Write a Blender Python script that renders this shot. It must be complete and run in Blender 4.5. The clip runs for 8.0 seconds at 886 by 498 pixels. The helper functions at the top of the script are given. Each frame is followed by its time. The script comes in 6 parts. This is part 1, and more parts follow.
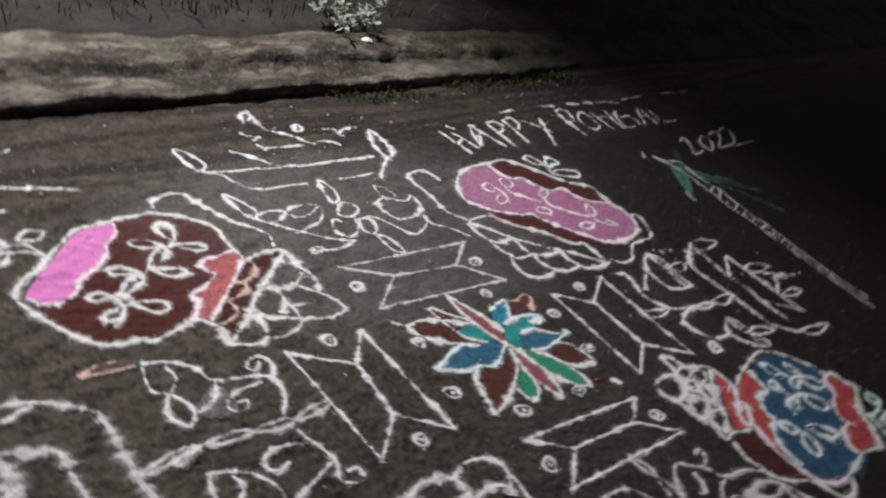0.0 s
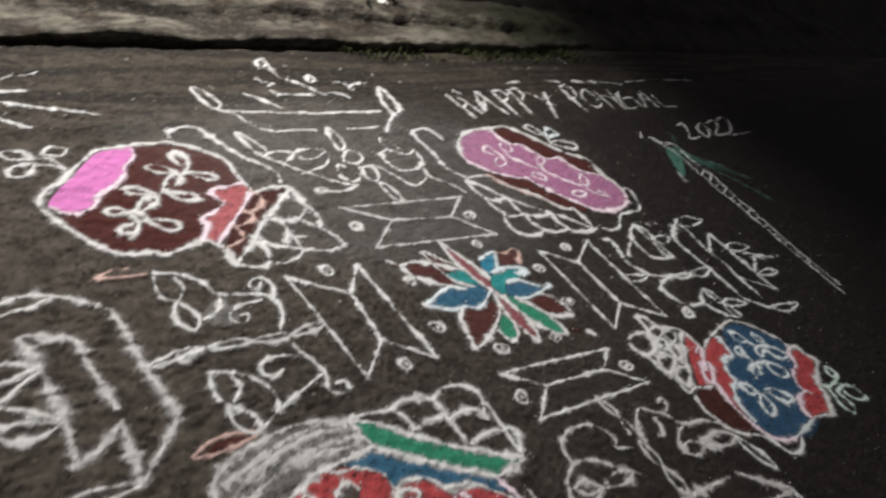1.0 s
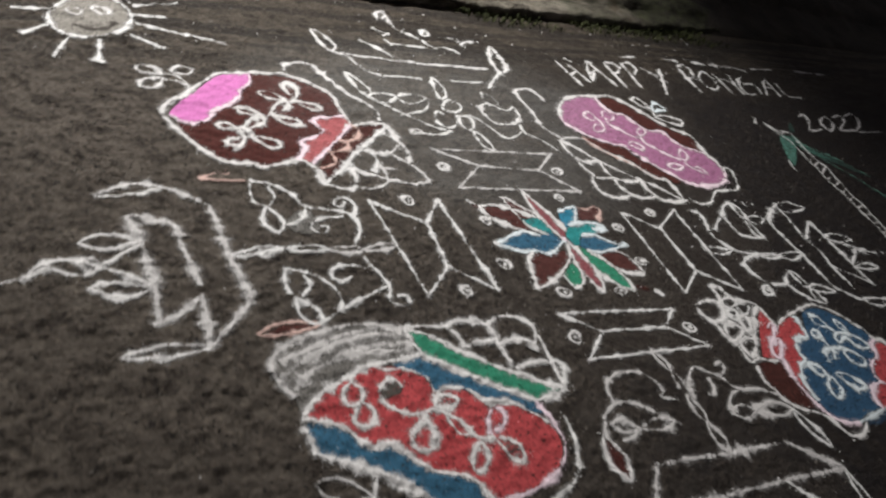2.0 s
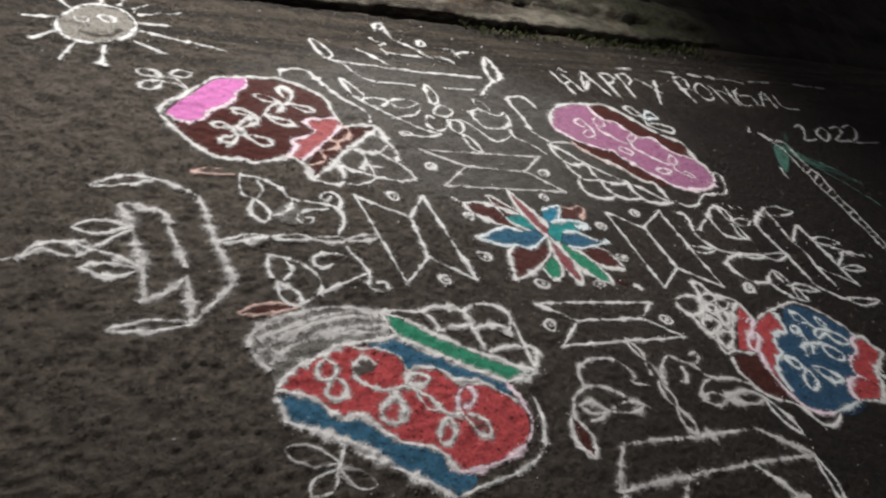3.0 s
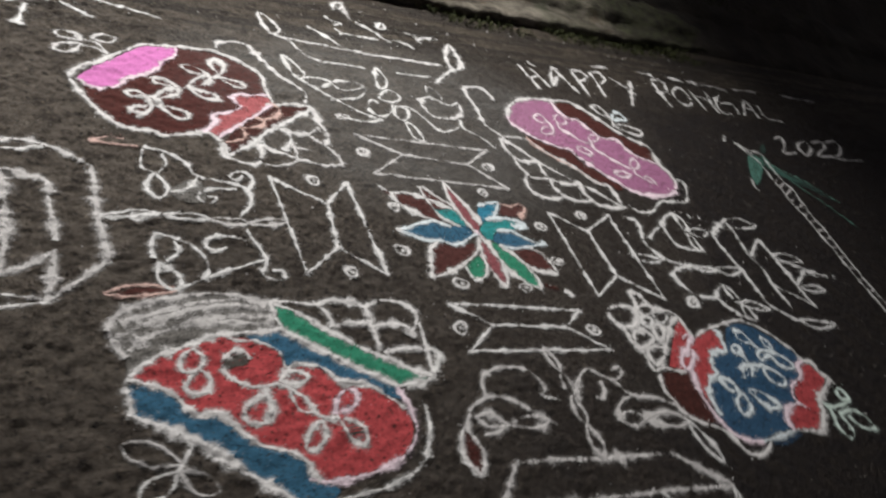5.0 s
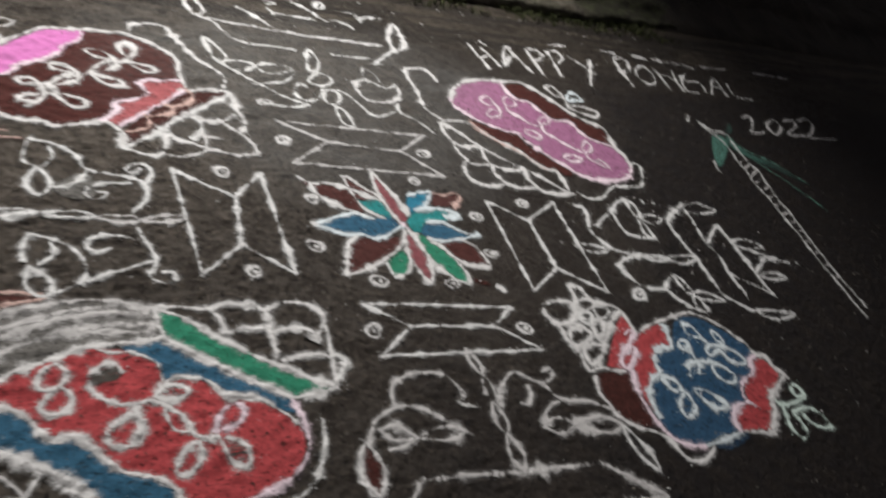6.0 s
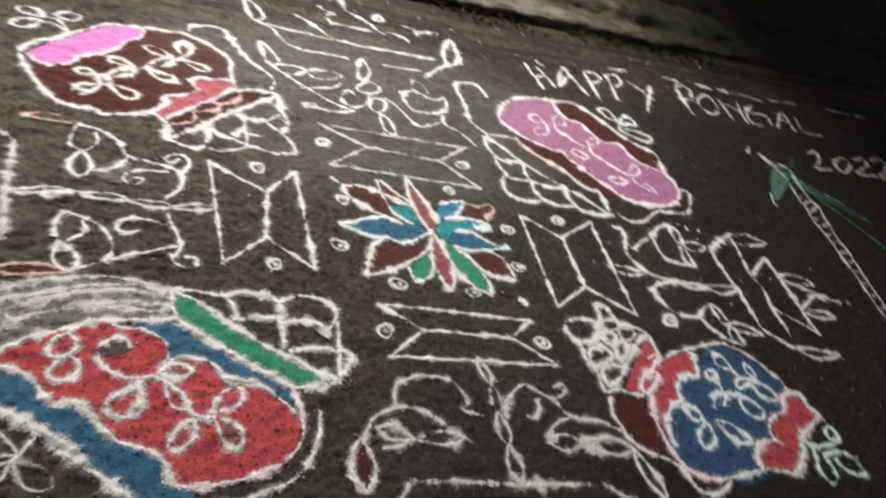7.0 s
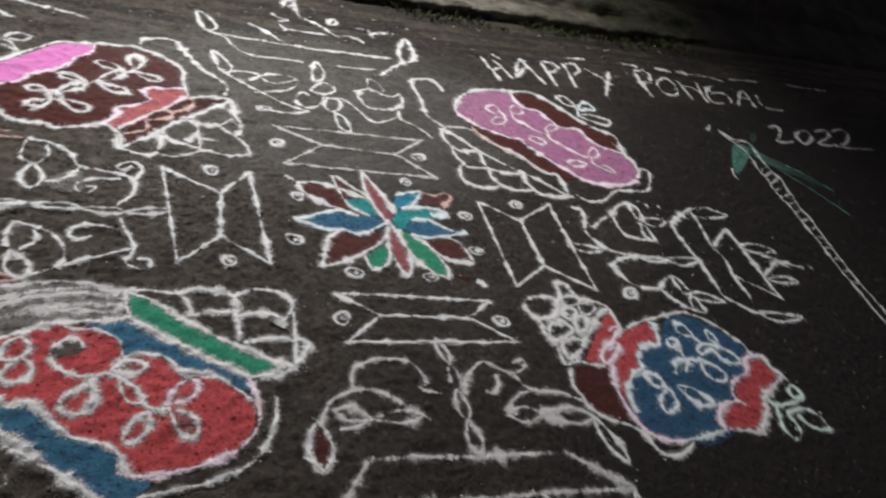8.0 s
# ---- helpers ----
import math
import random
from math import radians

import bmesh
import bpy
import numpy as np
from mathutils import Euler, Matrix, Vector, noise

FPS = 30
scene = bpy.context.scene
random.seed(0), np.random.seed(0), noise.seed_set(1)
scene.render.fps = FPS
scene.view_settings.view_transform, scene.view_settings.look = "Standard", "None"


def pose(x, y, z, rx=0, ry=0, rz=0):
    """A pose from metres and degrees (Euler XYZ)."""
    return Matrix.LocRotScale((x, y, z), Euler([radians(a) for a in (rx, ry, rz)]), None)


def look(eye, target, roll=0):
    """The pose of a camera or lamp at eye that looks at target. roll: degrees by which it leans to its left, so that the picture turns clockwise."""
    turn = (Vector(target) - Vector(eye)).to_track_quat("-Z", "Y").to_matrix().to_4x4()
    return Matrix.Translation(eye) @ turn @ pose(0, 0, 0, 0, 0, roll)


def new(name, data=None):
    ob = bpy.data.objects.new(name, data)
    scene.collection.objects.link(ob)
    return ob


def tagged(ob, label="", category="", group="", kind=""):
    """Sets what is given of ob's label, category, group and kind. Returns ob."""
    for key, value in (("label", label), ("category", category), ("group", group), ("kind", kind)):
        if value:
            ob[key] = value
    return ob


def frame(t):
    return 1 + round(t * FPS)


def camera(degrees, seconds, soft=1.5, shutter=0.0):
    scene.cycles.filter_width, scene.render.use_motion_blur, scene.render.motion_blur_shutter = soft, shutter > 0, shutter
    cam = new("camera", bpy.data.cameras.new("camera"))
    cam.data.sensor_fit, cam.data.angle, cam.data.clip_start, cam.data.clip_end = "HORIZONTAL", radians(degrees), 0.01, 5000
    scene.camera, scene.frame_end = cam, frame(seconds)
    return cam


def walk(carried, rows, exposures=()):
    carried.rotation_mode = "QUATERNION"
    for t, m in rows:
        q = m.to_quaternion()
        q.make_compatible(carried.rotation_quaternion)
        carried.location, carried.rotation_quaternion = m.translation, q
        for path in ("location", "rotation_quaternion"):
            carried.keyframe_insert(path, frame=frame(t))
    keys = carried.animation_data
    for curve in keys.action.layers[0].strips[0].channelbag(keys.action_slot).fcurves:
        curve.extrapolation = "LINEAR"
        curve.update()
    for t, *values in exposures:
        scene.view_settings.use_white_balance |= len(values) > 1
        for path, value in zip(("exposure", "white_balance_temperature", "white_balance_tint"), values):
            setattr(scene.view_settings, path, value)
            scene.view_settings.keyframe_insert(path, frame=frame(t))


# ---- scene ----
cam = camera(59.4, 8.0, soft=2.3, shutter=0.9)
PATH = [
    (0, (-1.8869, -1.0982, 1.526), (-0.5175, -0.0329, 0.531), 16.7),
    (0.2, (-1.9058, -1.119, 1.523), (-0.5199, -0.0654, 0.5386), 19.5),
    (0.5, (-1.9473, -1.1909, 1.522), (-0.5656, -0.1344, 0.535), 20.3),
    (0.8, (-2.0115, -1.2369, 1.529), (-0.6266, -0.2047, 0.5207), 21.6),
    (1, (-2.0156, -1.2626, 1.516), (-0.6515, -0.2279, 0.483), 21.6),
    (1.2, (-2.0554, -1.3098, 1.5366), (-0.7305, -0.2467, 0.4809), 21.8),
    (1.5, (-2.0663, -1.3903, 1.531), (-0.8155, -0.2719, 0.442), 22.0),
    (1.7, (-2.0339, -1.4465, 1.505), (-0.8535, -0.2965, 0.372), 22.7),
    (2.8, (-1.9647, -1.7066, 1.487), (-0.8815, -0.4673, 0.35), 22.2),
    (3, (-1.9471, -1.7229, 1.505), (-0.8624, -0.4674, 0.387), 21.6),
    (3.2, (-1.9372, -1.7088, 1.5022), (-0.8226, -0.4844, 0.3805), 21.3),
    (3.5, (-1.9093, -1.7117, 1.487), (-0.7414, -0.5297, 0.375), 22.0),
    (3.8, (-1.8783, -1.6634, 1.4934), (-0.6446, -0.5587, 0.3719), 23.2),
    (4, (-1.8609, -1.6584, 1.492), (-0.6331, -0.5719, 0.346), 23.2),
    (4.2, (-1.8384, -1.6562, 1.483), (-0.6118, -0.5725, 0.334), 23.9),
    (5.3, (-1.5131, -1.7707, 1.5), (-0.4778, -0.4815, 0.375), 24.9),
    (5.5, (-1.4674, -1.7642, 1.503), (-0.4254, -0.4825, 0.375), 25.1),
    (5.8, (-1.3461, -1.7245, 1.4855), (-0.2908, -0.4645, 0.3458), 24.6),
    (6, (-1.2889, -1.7077, 1.489), (-0.2125, -0.4801, 0.334), 24.4),
    (6.2, (-1.2449, -1.7019, 1.4707), (-0.1762, -0.4922, 0.2898), 23.9),
    (6.5, (-1.2159, -1.713, 1.475), (-0.1813, -0.4818, 0.286), 24.4),
    (6.8, (-1.179, -1.7592, 1.4804), (-0.2065, -0.4758, 0.2941), 24.5),
    (7, (-1.1525, -1.8048, 1.494), (-0.2393, -0.4619, 0.328), 24.3),
    (7.2, (-1.1284, -1.8417, 1.5006), (-0.2579, -0.4644, 0.3408), 23.9),
    (7.5, (-1.094, -1.8799, 1.501), (-0.2472, -0.4791, 0.353), 22.6),
    (7.8, (-1.0728, -1.9031, 1.4831), (-0.1654, -0.5302, 0.3465), 21.4),
    (8, (-1.0558, -1.921, 1.489), (-0.1296, -0.5628, 0.349), 20.3),
]
walk(cam, [(t, look(eye, target, roll)) for t, eye, target, roll in PATH],
     exposures=[(0.0, -0.25, 6300, 11), (0.5, -0.12, 6350, 11), (1.0, -0.10, 6520, 10), (1.5, -0.07, 6500, 10), (3.0, -0.10, 6500, 10), (3.5, -0.03, 6500, 10), (4.0, 0.00, 6500, 10), (5.3, -0.16, 6500, 10), (6.0, -0.12, 6500, 10), (6.5, -0.08, 6500, 10), (7.0, 0.30, 6720, 9), (7.5, 0.34, 6720, 9), (8.0, -0.12, 6300, 10)])

# ---- night light: one street lamp up on the kerb side, a faint night sky ----
world = bpy.data.worlds.new("night")
scene.world = world
world.use_nodes = True
world.node_tree.nodes["Background"].inputs["Color"].default_value = (1.0, 0.93, 0.99, 1)
world.node_tree.nodes["Background"].inputs["Strength"].default_value = 0.107


def street_light(eye, target, watts, colour, angle, blend, size):
    data = bpy.data.lights.new("street_light", "SPOT")
    data.energy, data.color, data.spot_size, data.spot_blend, data.shadow_soft_size = watts, colour, radians(angle), blend, size
    ob = new("street_light", data)
    ob.matrix_world = look(eye, target)
    return ob


street_light((-1.0, 5.8, 6.1), (-0.60, 2.55, 0.0), 7650, (1.0, 0.969, 0.936), 60.4, 1.0, 0.12)


# ---- materials ----
class Nodes:
    """A short way to write node trees."""

    def __init__(self, name):
        self.mat = bpy.data.materials.new(name)
        self.mat.use_nodes = True
        self.tree = self.mat.node_tree
        self.bsdf = self.tree.nodes["Principled BSDF"]
        self.out = self.tree.nodes["Material Output"]
        self.place = self.add("ShaderNodeNewGeometry").outputs["Position"]

    def add(self, kind):
        return self.tree.nodes.new(kind)

    def link(self, a, b):
        self.tree.links.new(a, b)

    def feed(self, value, socket):
        if hasattr(value, "links"):
            self.link(value, socket)
        else:
            socket.default_value = value

    def noise(self, scale, detail=4.0, rough=0.6, stretch=None):
        node = self.add("ShaderNodeTexNoise")
        node.inputs["Scale"].default_value, node.inputs["Detail"].default_value, node.inputs["Roughness"].default_value = scale, detail, rough
        if stretch:
            mapping = self.add("ShaderNodeMapping")
            mapping.inputs["Scale"].default_value = stretch
            self.link(self.place, mapping.inputs["Vector"])
            self.link(mapping.outputs["Vector"], node.inputs["Vector"])
        else:
            self.link(self.place, node.inputs["Vector"])
        return node.outputs["Fac"]

    def cells(self, scale, feature="F1", out="Distance"):
        node = self.add("ShaderNodeTexVoronoi")
        node.feature = feature
        node.inputs["Scale"].default_value = scale
        self.link(self.place, node.inputs["Vector"])
        return node.outputs[out]

    def ramp(self, value, low, high, a=0.0, b=1.0):
        node = self.add("ShaderNodeMapRange")
        for key, v in (("Value", value), ("From Min", low), ("From Max", high), ("To Min", a), ("To Max", b)):
            self.feed(v, node.inputs[key])
        return node.outputs["Result"]

    def maths(self, op, a, b):
        node = self.add("ShaderNodeMath")
        node.operation = op
        self.feed(a, node.inputs[0]), self.feed(b, node.inputs[1])
        return node.outputs[0]

    def mix(self, fac, a, b):
        node = self.add("ShaderNodeMix")
        node.data_type = "RGBA"
        self.feed(fac, node.inputs[0])
        for v, socket in ((a, node.inputs[6]), (b, node.inputs[7])):
            self.feed(v if hasattr(v, "links") else (*v, 1.0), socket)
        return node.outputs[2]

    def bump(self, height, strength, distance, under=None):
        node = self.add("ShaderNodeBump")
        node.inputs["Strength"].default_value, node.inputs["Distance"].default_value = strength, distance
        self.link(height, node.inputs["Height"])
        if under:
            self.link(under, node.inputs["Normal"])
        return node.outputs["Normal"]

    def finish(self, colour, rough, normal=None, gloss=0.5):
        self.feed(colour if hasattr(colour, "links") else (*colour, 1.0), self.bsdf.inputs["Base Color"])
        self.feed(rough, self.bsdf.inputs["Roughness"])
        self.bsdf.inputs["Specular IOR Level"].default_value = gloss
        if normal:
            self.link(normal, self.bsdf.inputs["Normal"])
        return self.mat


def asphalt_material():
    n = Nodes("worn asphalt")
    mid, fine = n.noise(13, 5, 0.65), n.noise(150, 4, 0.75)
    lumps = n.noise(52, 5, 0.66)
    parts = n.add("ShaderNodeSeparateXYZ")
    n.link(n.place, parts.inputs[0])
    # Lamp fall-off painted into the colour: darker to +x, paler towards the kerb.
    drift_falloff = n.maths("ADD", n.maths("MULTIPLY", parts.outputs["X"], -0.30), n.maths("MULTIPLY", parts.outputs["Y"], 0.20))
    dust_light = n.ramp(n.maths("ADD", drift_falloff, n.maths("MULTIPLY", n.noise(1.6, 5, 0.6), 0.9)), 0.05, 0.85)
    # Brown of road dust, with the kerb-side glare mixed into it.
    tone = n.mix(dust_light, (0.0124, 0.0096, 0.0097), (0.102, 0.085, 0.068))
    away = n.maths("ABSOLUTE", n.maths("SUBTRACT", n.maths("ADD", parts.outputs["Y"], n.ramp(n.noise(2.4, 4), 0, 1, -0.12, 0.12)), 1.69), 0.0)
    damp = n.ramp(away, 0.04, 0.16, 0.7, 0.0)
    tone = n.mix(damp, tone, (0.016, 0.013, 0.011))
    earth = n.ramp(n.maths("ADD", parts.outputs["Y"], n.ramp(n.noise(3.0, 5, 0.65, (0.5, 2.2, 1.0)), 0, 1, -0.7, 0.7)), 1.0, 1.75, 0.0, 0.75)
    tone = n.mix(earth, tone, (0.084, 0.068, 0.048))
    wash = n.maths("MULTIPLY", n.ramp(n.noise(3.2, 5, 0.6, (0.28, 3.4, 1.0)), 0.45, 0.54), n.ramp(parts.outputs["Y"], 1.0, 1.45, 0.0, 0.95))
    tone = n.mix(wash, tone, (0.017, 0.014, 0.011))
    tone = n.mix(n.ramp(mid, 0.42, 0.62, 0.0, 0.75), tone, (0.024, 0.018, 0.014))
    tone = n.mix(n.ramp(fine, 0.52, 0.72, 0.0, n.ramp(dust_light, 0, 1, 0.2, 0.9)), tone, (0.125, 0.104, 0.082))
    tone = n.mix(n.ramp(n.noise(62, 3, 0.6), 0.55, 0.70, 0.0, n.ramp(dust_light, 0, 1, 0.1, 0.7)), tone, (0.16, 0.13, 0.10))
    pits = n.ramp(n.noise(60, 4, 0.75), 0.56, 0.65, 0.0, 0.9)
    tone = n.mix(pits, tone, (0.006, 0.005, 0.005))
    low = n.bump(lumps, 1.0, 0.044)
    rise = n.maths("SUBTRACT", n.maths("MULTIPLY", fine, 0.8), n.maths("MULTIPLY", pits, 0.7))
    return n.finish(tone, n.ramp(mid, 0.3, 0.7, 0.66, 0.86), n.bump(rise, 1.0, 0.010, low), 0.18)


def powder_material(name, colour, cover, grain=300.0, mottled=0.0):
    """Loose powder: solid at the crest of a line, thinning out at its edge, grains of asphalt showing between."""
    n = Nodes(name)
    reader = n.add("ShaderNodeAttribute")
    reader.attribute_name = "body"
    body = reader.outputs["Fac"]
    coarse, fine = n.noise(150, 3, 0.75), n.noise(grain, 3, 0.7)
    mixed = n.maths("ADD", n.maths("MULTIPLY", coarse, 0.52), n.maths("MULTIPLY", fine, 0.48))
    level = n.maths("SUBTRACT", n.maths("ADD", n.maths("MULTIPLY", body, 0.78), cover), mixed)
    alpha = n.ramp(level, -0.16, 0.13)
    if mottled:
        holes = n.ramp(n.noise(85, 4, 0.75), 0.570, 0.62, 0.0, min(0.9, 1.5 * mottled))
        alpha = n.maths("MULTIPLY", alpha, n.maths("SUBTRACT", 1.0, holes))
    dark = tuple(c * 0.48 for c in colour)
    tone = n.mix(n.ramp(mixed, 0.42, 0.68, 0.0, 0.9), colour, dark)
    if mottled:
        tone = n.mix(n.ramp(n.noise(28, 4, 0.7), 0.48, 0.7, 0.0, mottled), tone, tuple(c * 0.35 for c in colour))
    n.link(alpha, n.bsdf.inputs["Alpha"])
    return n.finish(tone, 0.95, n.bump(mixed, 0.6, 0.006), 0.15)


def haze_material():
    """White powder trodden and blown thinly over the asphalt, lying in its hollows."""
    n = Nodes("blown powder haze")
    reader = n.add("ShaderNodeAttribute")
    reader.attribute_name = "body"
    drift_falloff = n.ramp(n.noise(5.0, 5, 0.65, (1.0, 2.0, 1.0)), 0.32, 0.68, 0.25, 1.0)
    grain = n.ramp(n.noise(130, 4, 0.75), 0.36, 0.62)
    n.link(n.maths("MULTIPLY", n.maths("MULTIPLY", reader.outputs["Fac"], drift_falloff), n.maths("MULTIPLY", grain, 0.34)), n.bsdf.inputs["Alpha"])
    return n.finish((0.30, 0.305, 0.295), 0.95, None, 0.15)


WHITE = (0.55, 0.543, 0.532)
POWDER = {
    "white": powder_material("white powder", WHITE, -0.02),
    "whitesoft": powder_material("soft scattered white powder", (0.56, 0.56, 0.55), -0.05),
    "whitethin": powder_material("thin white powder", (0.58, 0.58, 0.565), -0.07),
    "smoke": powder_material("smeared white powder", (0.43, 0.42, 0.41), -0.06),
    "whitepink": powder_material("white powder with pink", (0.66, 0.55, 0.60), 0.0),
    "whiteblue": powder_material("white powder with blue", (0.55, 0.61, 0.63), 0.0),
    "whitegreen": powder_material("white powder with green", (0.55, 0.66, 0.60), 0.02),
    "whitemaroon": powder_material("white powder with maroon", (0.48, 0.34, 0.30), -0.06),
    "maroon": powder_material("maroon powder", (0.054, 0.014, 0.011), -0.08, 220, mottled=0.5),
    "maroonthin": powder_material("thin dark maroon powder", (0.050, 0.015, 0.012), -0.2, 220),
    "maroonfaint": powder_material("faint maroon powder", (0.065, 0.018, 0.015), -0.25, 220),
    "red": powder_material("red powder", (0.33, 0.050, 0.054), -0.1, 220, mottled=0.6),
    "redpale": powder_material("pale red powder", (0.31, 0.088, 0.094), -0.09, 220, mottled=0.4),
    "wine": powder_material("dark wine powder", (0.060, 0.020, 0.017), -0.09, 220, mottled=0.4),
    "rosedull": powder_material("dull rose powder", (0.19, 0.060, 0.068), -0.10, 220, mottled=0.4),
    "bluefaint": powder_material("spilled blue powder", (0.018, 0.050, 0.095), -0.30, 160, mottled=0.5),
    "greenfaint": powder_material("faint green powder", (0.050, 0.105, 0.088), -0.33, 160, mottled=0.4),
    "pink": powder_material("bright pink powder", (0.47, 0.145, 0.36), -0.02, 220, mottled=0.15),
    "orchid": powder_material("orchid powder", (0.29, 0.120, 0.215), -0.10, 220, mottled=0.5),
    "blue": powder_material("blue powder", (0.028, 0.092, 0.152), -0.1, 220, mottled=0.5),
    "bluedeep": powder_material("deep blue powder", (0.022, 0.062, 0.115), -0.11, 220, mottled=0.5),
    "green": powder_material("green powder", (0.024, 0.17, 0.10), -0.07, 220, mottled=0.3),
    "greenthin": powder_material("thin green powder", (0.13, 0.27, 0.22), -0.16, 220),
    "teal": powder_material("teal powder", (0.020, 0.19, 0.19), -0.11, 220, mottled=0.4),
    "blueteal": powder_material("blue teal powder", (0.022, 0.15, 0.23), -0.11, 220, mottled=0.4),
    "dust_light": powder_material("thin grey powder dust", (0.105, 0.10, 0.092), -0.16, 120),
    "ash": powder_material("bare grey asphalt dust", (0.055, 0.048, 0.042), -0.05, 220),
    "haze": haze_material(),
    "greenhead": powder_material("streaked green powder", (0.065, 0.16, 0.128), -0.19, 200, mottled=0.4),
    "cream": powder_material("cream powder", (0.20, 0.188, 0.168), -0.16, 120, mottled=0.3),
}
COLOURED = {"ash", "maroon", "maroonfaint", "red", "blue", "green", "teal", "blueteal"}


def concrete_material():
    n = Nodes("weathered kerb concrete")
    streak = n.noise(2.6, 6, 0.7, (0.30, 3.6, 4.2))
    tone = n.mix(n.ramp(streak, 0.38, 0.60), (0.036, 0.030, 0.023), (0.185, 0.168, 0.134))
    tone = n.mix(n.ramp(n.noise(3.4, 6, 0.72, (0.8, 1.7, 2.0)), 0.43, 0.56), tone, (0.026, 0.021, 0.016))
    tone = n.mix(n.ramp(n.noise(7.5, 5, 0.7), 0.56, 0.66, 0.0, 0.8), tone, (0.060, 0.042, 0.026))
    tone = n.mix(n.ramp(n.noise(2.1, 4), 0.58, 0.70, 0.0, 0.7), tone, (0.050, 0.056, 0.034))
    tone = n.mix(n.ramp(n.noise(40, 4, 0.7), 0.55, 0.75, 0.0, 0.6), tone, (0.21, 0.195, 0.165))
    parts = n.add("ShaderNodeSeparateXYZ")
    n.link(n.place, parts.inputs[0])
    # Kerb fades to near black past x 1.6: dying lamplight painted on, tinted mossy.
    moss_shade = n.ramp(n.maths("ADD", parts.outputs["X"], n.ramp(n.noise(3.0, 5, 0.7), 0.3, 0.7, -0.6, 0.6)), 1.6, 2.5, 0.0, 0.92)
    tone = n.mix(moss_shade, tone, n.mix(n.ramp(n.noise(14, 4, 0.7), 0.4, 0.6), (0.014, 0.013, 0.008), (0.036, 0.040, 0.019)))
    low = n.bump(n.noise(11, 6, 0.7), 0.9, 0.05)
    return n.finish(tone, 0.92, n.bump(n.noise(90, 4, 0.7), 0.6, 0.006, low), 0.2)


def plain_material(name, a, b, scale, rough=0.9, relief=0.004):
    n = Nodes(name)
    return n.finish(n.mix(n.ramp(n.noise(scale, 5), 0.3, 0.7), a, b), rough, n.bump(n.noise(scale * 4, 4), 0.6, relief), 0.25)


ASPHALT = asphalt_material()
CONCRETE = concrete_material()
SOIL = plain_material("dark damp soil", (0.006, 0.005, 0.004), (0.024, 0.020, 0.015), 5, 0.95, 0.03)
MOSS = plain_material("moss and grass blades", (0.020, 0.026, 0.008), (0.052, 0.058, 0.020), 30)
LEAF = plain_material("dusty grey green leaf", (0.15, 0.165, 0.135), (0.34, 0.36, 0.31), 40)
TWIG = plain_material("dry twig bark", (0.10, 0.08, 0.06), (0.26, 0.22, 0.17), 60)
STONE = plain_material("pale stone", (0.42, 0.40, 0.37), (0.70, 0.68, 0.64), 30)
GRIT = plain_material("road grit", (0.02, 0.018, 0.015), (0.21, 0.19, 0.165), 25)


# ---- mesh helpers ----
def mesh_object(name, verts, faces, material, parent=None, body=None, smooth=False):
    data = bpy.data.meshes.new(name)
    data.from_pydata([tuple(v) for v in verts], [], faces)
    data.materials.append(material)
    if body is not None:
        data.attributes.new("body", "FLOAT", "POINT").data.foreach_set("value", body)
    if smooth:
        data.polygons.foreach_set("use_smooth", [True] * len(faces))
    data.update()
    ob = new(name, data)
    ob.parent = parent
    return ob


def smoothed(points, closed=False, step=0.008):
    """Points along a rounded line through the given ones."""
    pts = [Vector((p[0], p[1])) for p in points]
    if len(pts) == 2 and not closed:
        return straightened(pts, step)
    n, out = len(pts), []
    for i in range(n if closed else n - 1):
        a, b, c, d = (pts[(i + k) % n] if closed else pts[min(max(i + k, 0), n - 1)] for k in (-1, 0, 1, 2))
        count = max(2, int((c - b).length / step))
        for k in range(count):
            s = k / count
            out.append(0.5 * (2 * b + (c - a) * s + (2 * a - 5 * b + 4 * c - d) * s * s + (3 * b - a - 3 * c + d) * s ** 3))
    if not closed:
        out.append(pts[-1])
    return out


def straightened(points, step=0.010):
    pts, out = [Vector((p[0], p[1])) for p in points], []
    for a, b in zip(pts, pts[1:]):
        count = max(2, int((b - a).length / step))
        out += [a.lerp(b, k / count) for k in range(count)]
    return out + [pts[-1]]


LAYER = {"n": 0}
LATTICE = np.random.RandomState(7).rand(4, 256, 256)


def value_noise(layer, x, y, size):
    """Smooth noise of -1 to 1, with lumps of that size in metres."""
    u, v = np.asarray(x) / size + 64.3, np.asarray(y) / size + 64.7
    i, j = np.floor(u).astype(int), np.floor(v).astype(int)
    s, t = u - i, v - j
    s, t = s * s * (3 - 2 * s), t * t * (3 - 2 * t)
    g = LATTICE[layer]
    a, b = g[i % 256, j % 256], g[(i + 1) % 256, j % 256]
    c, d = g[i % 256, (j + 1) % 256], g[(i + 1) % 256, (j + 1) % 256]
    return 2 * ((a * (1 - s) + b * s) * (1 - t) + (c * (1 - s) + d * s) * t) - 1


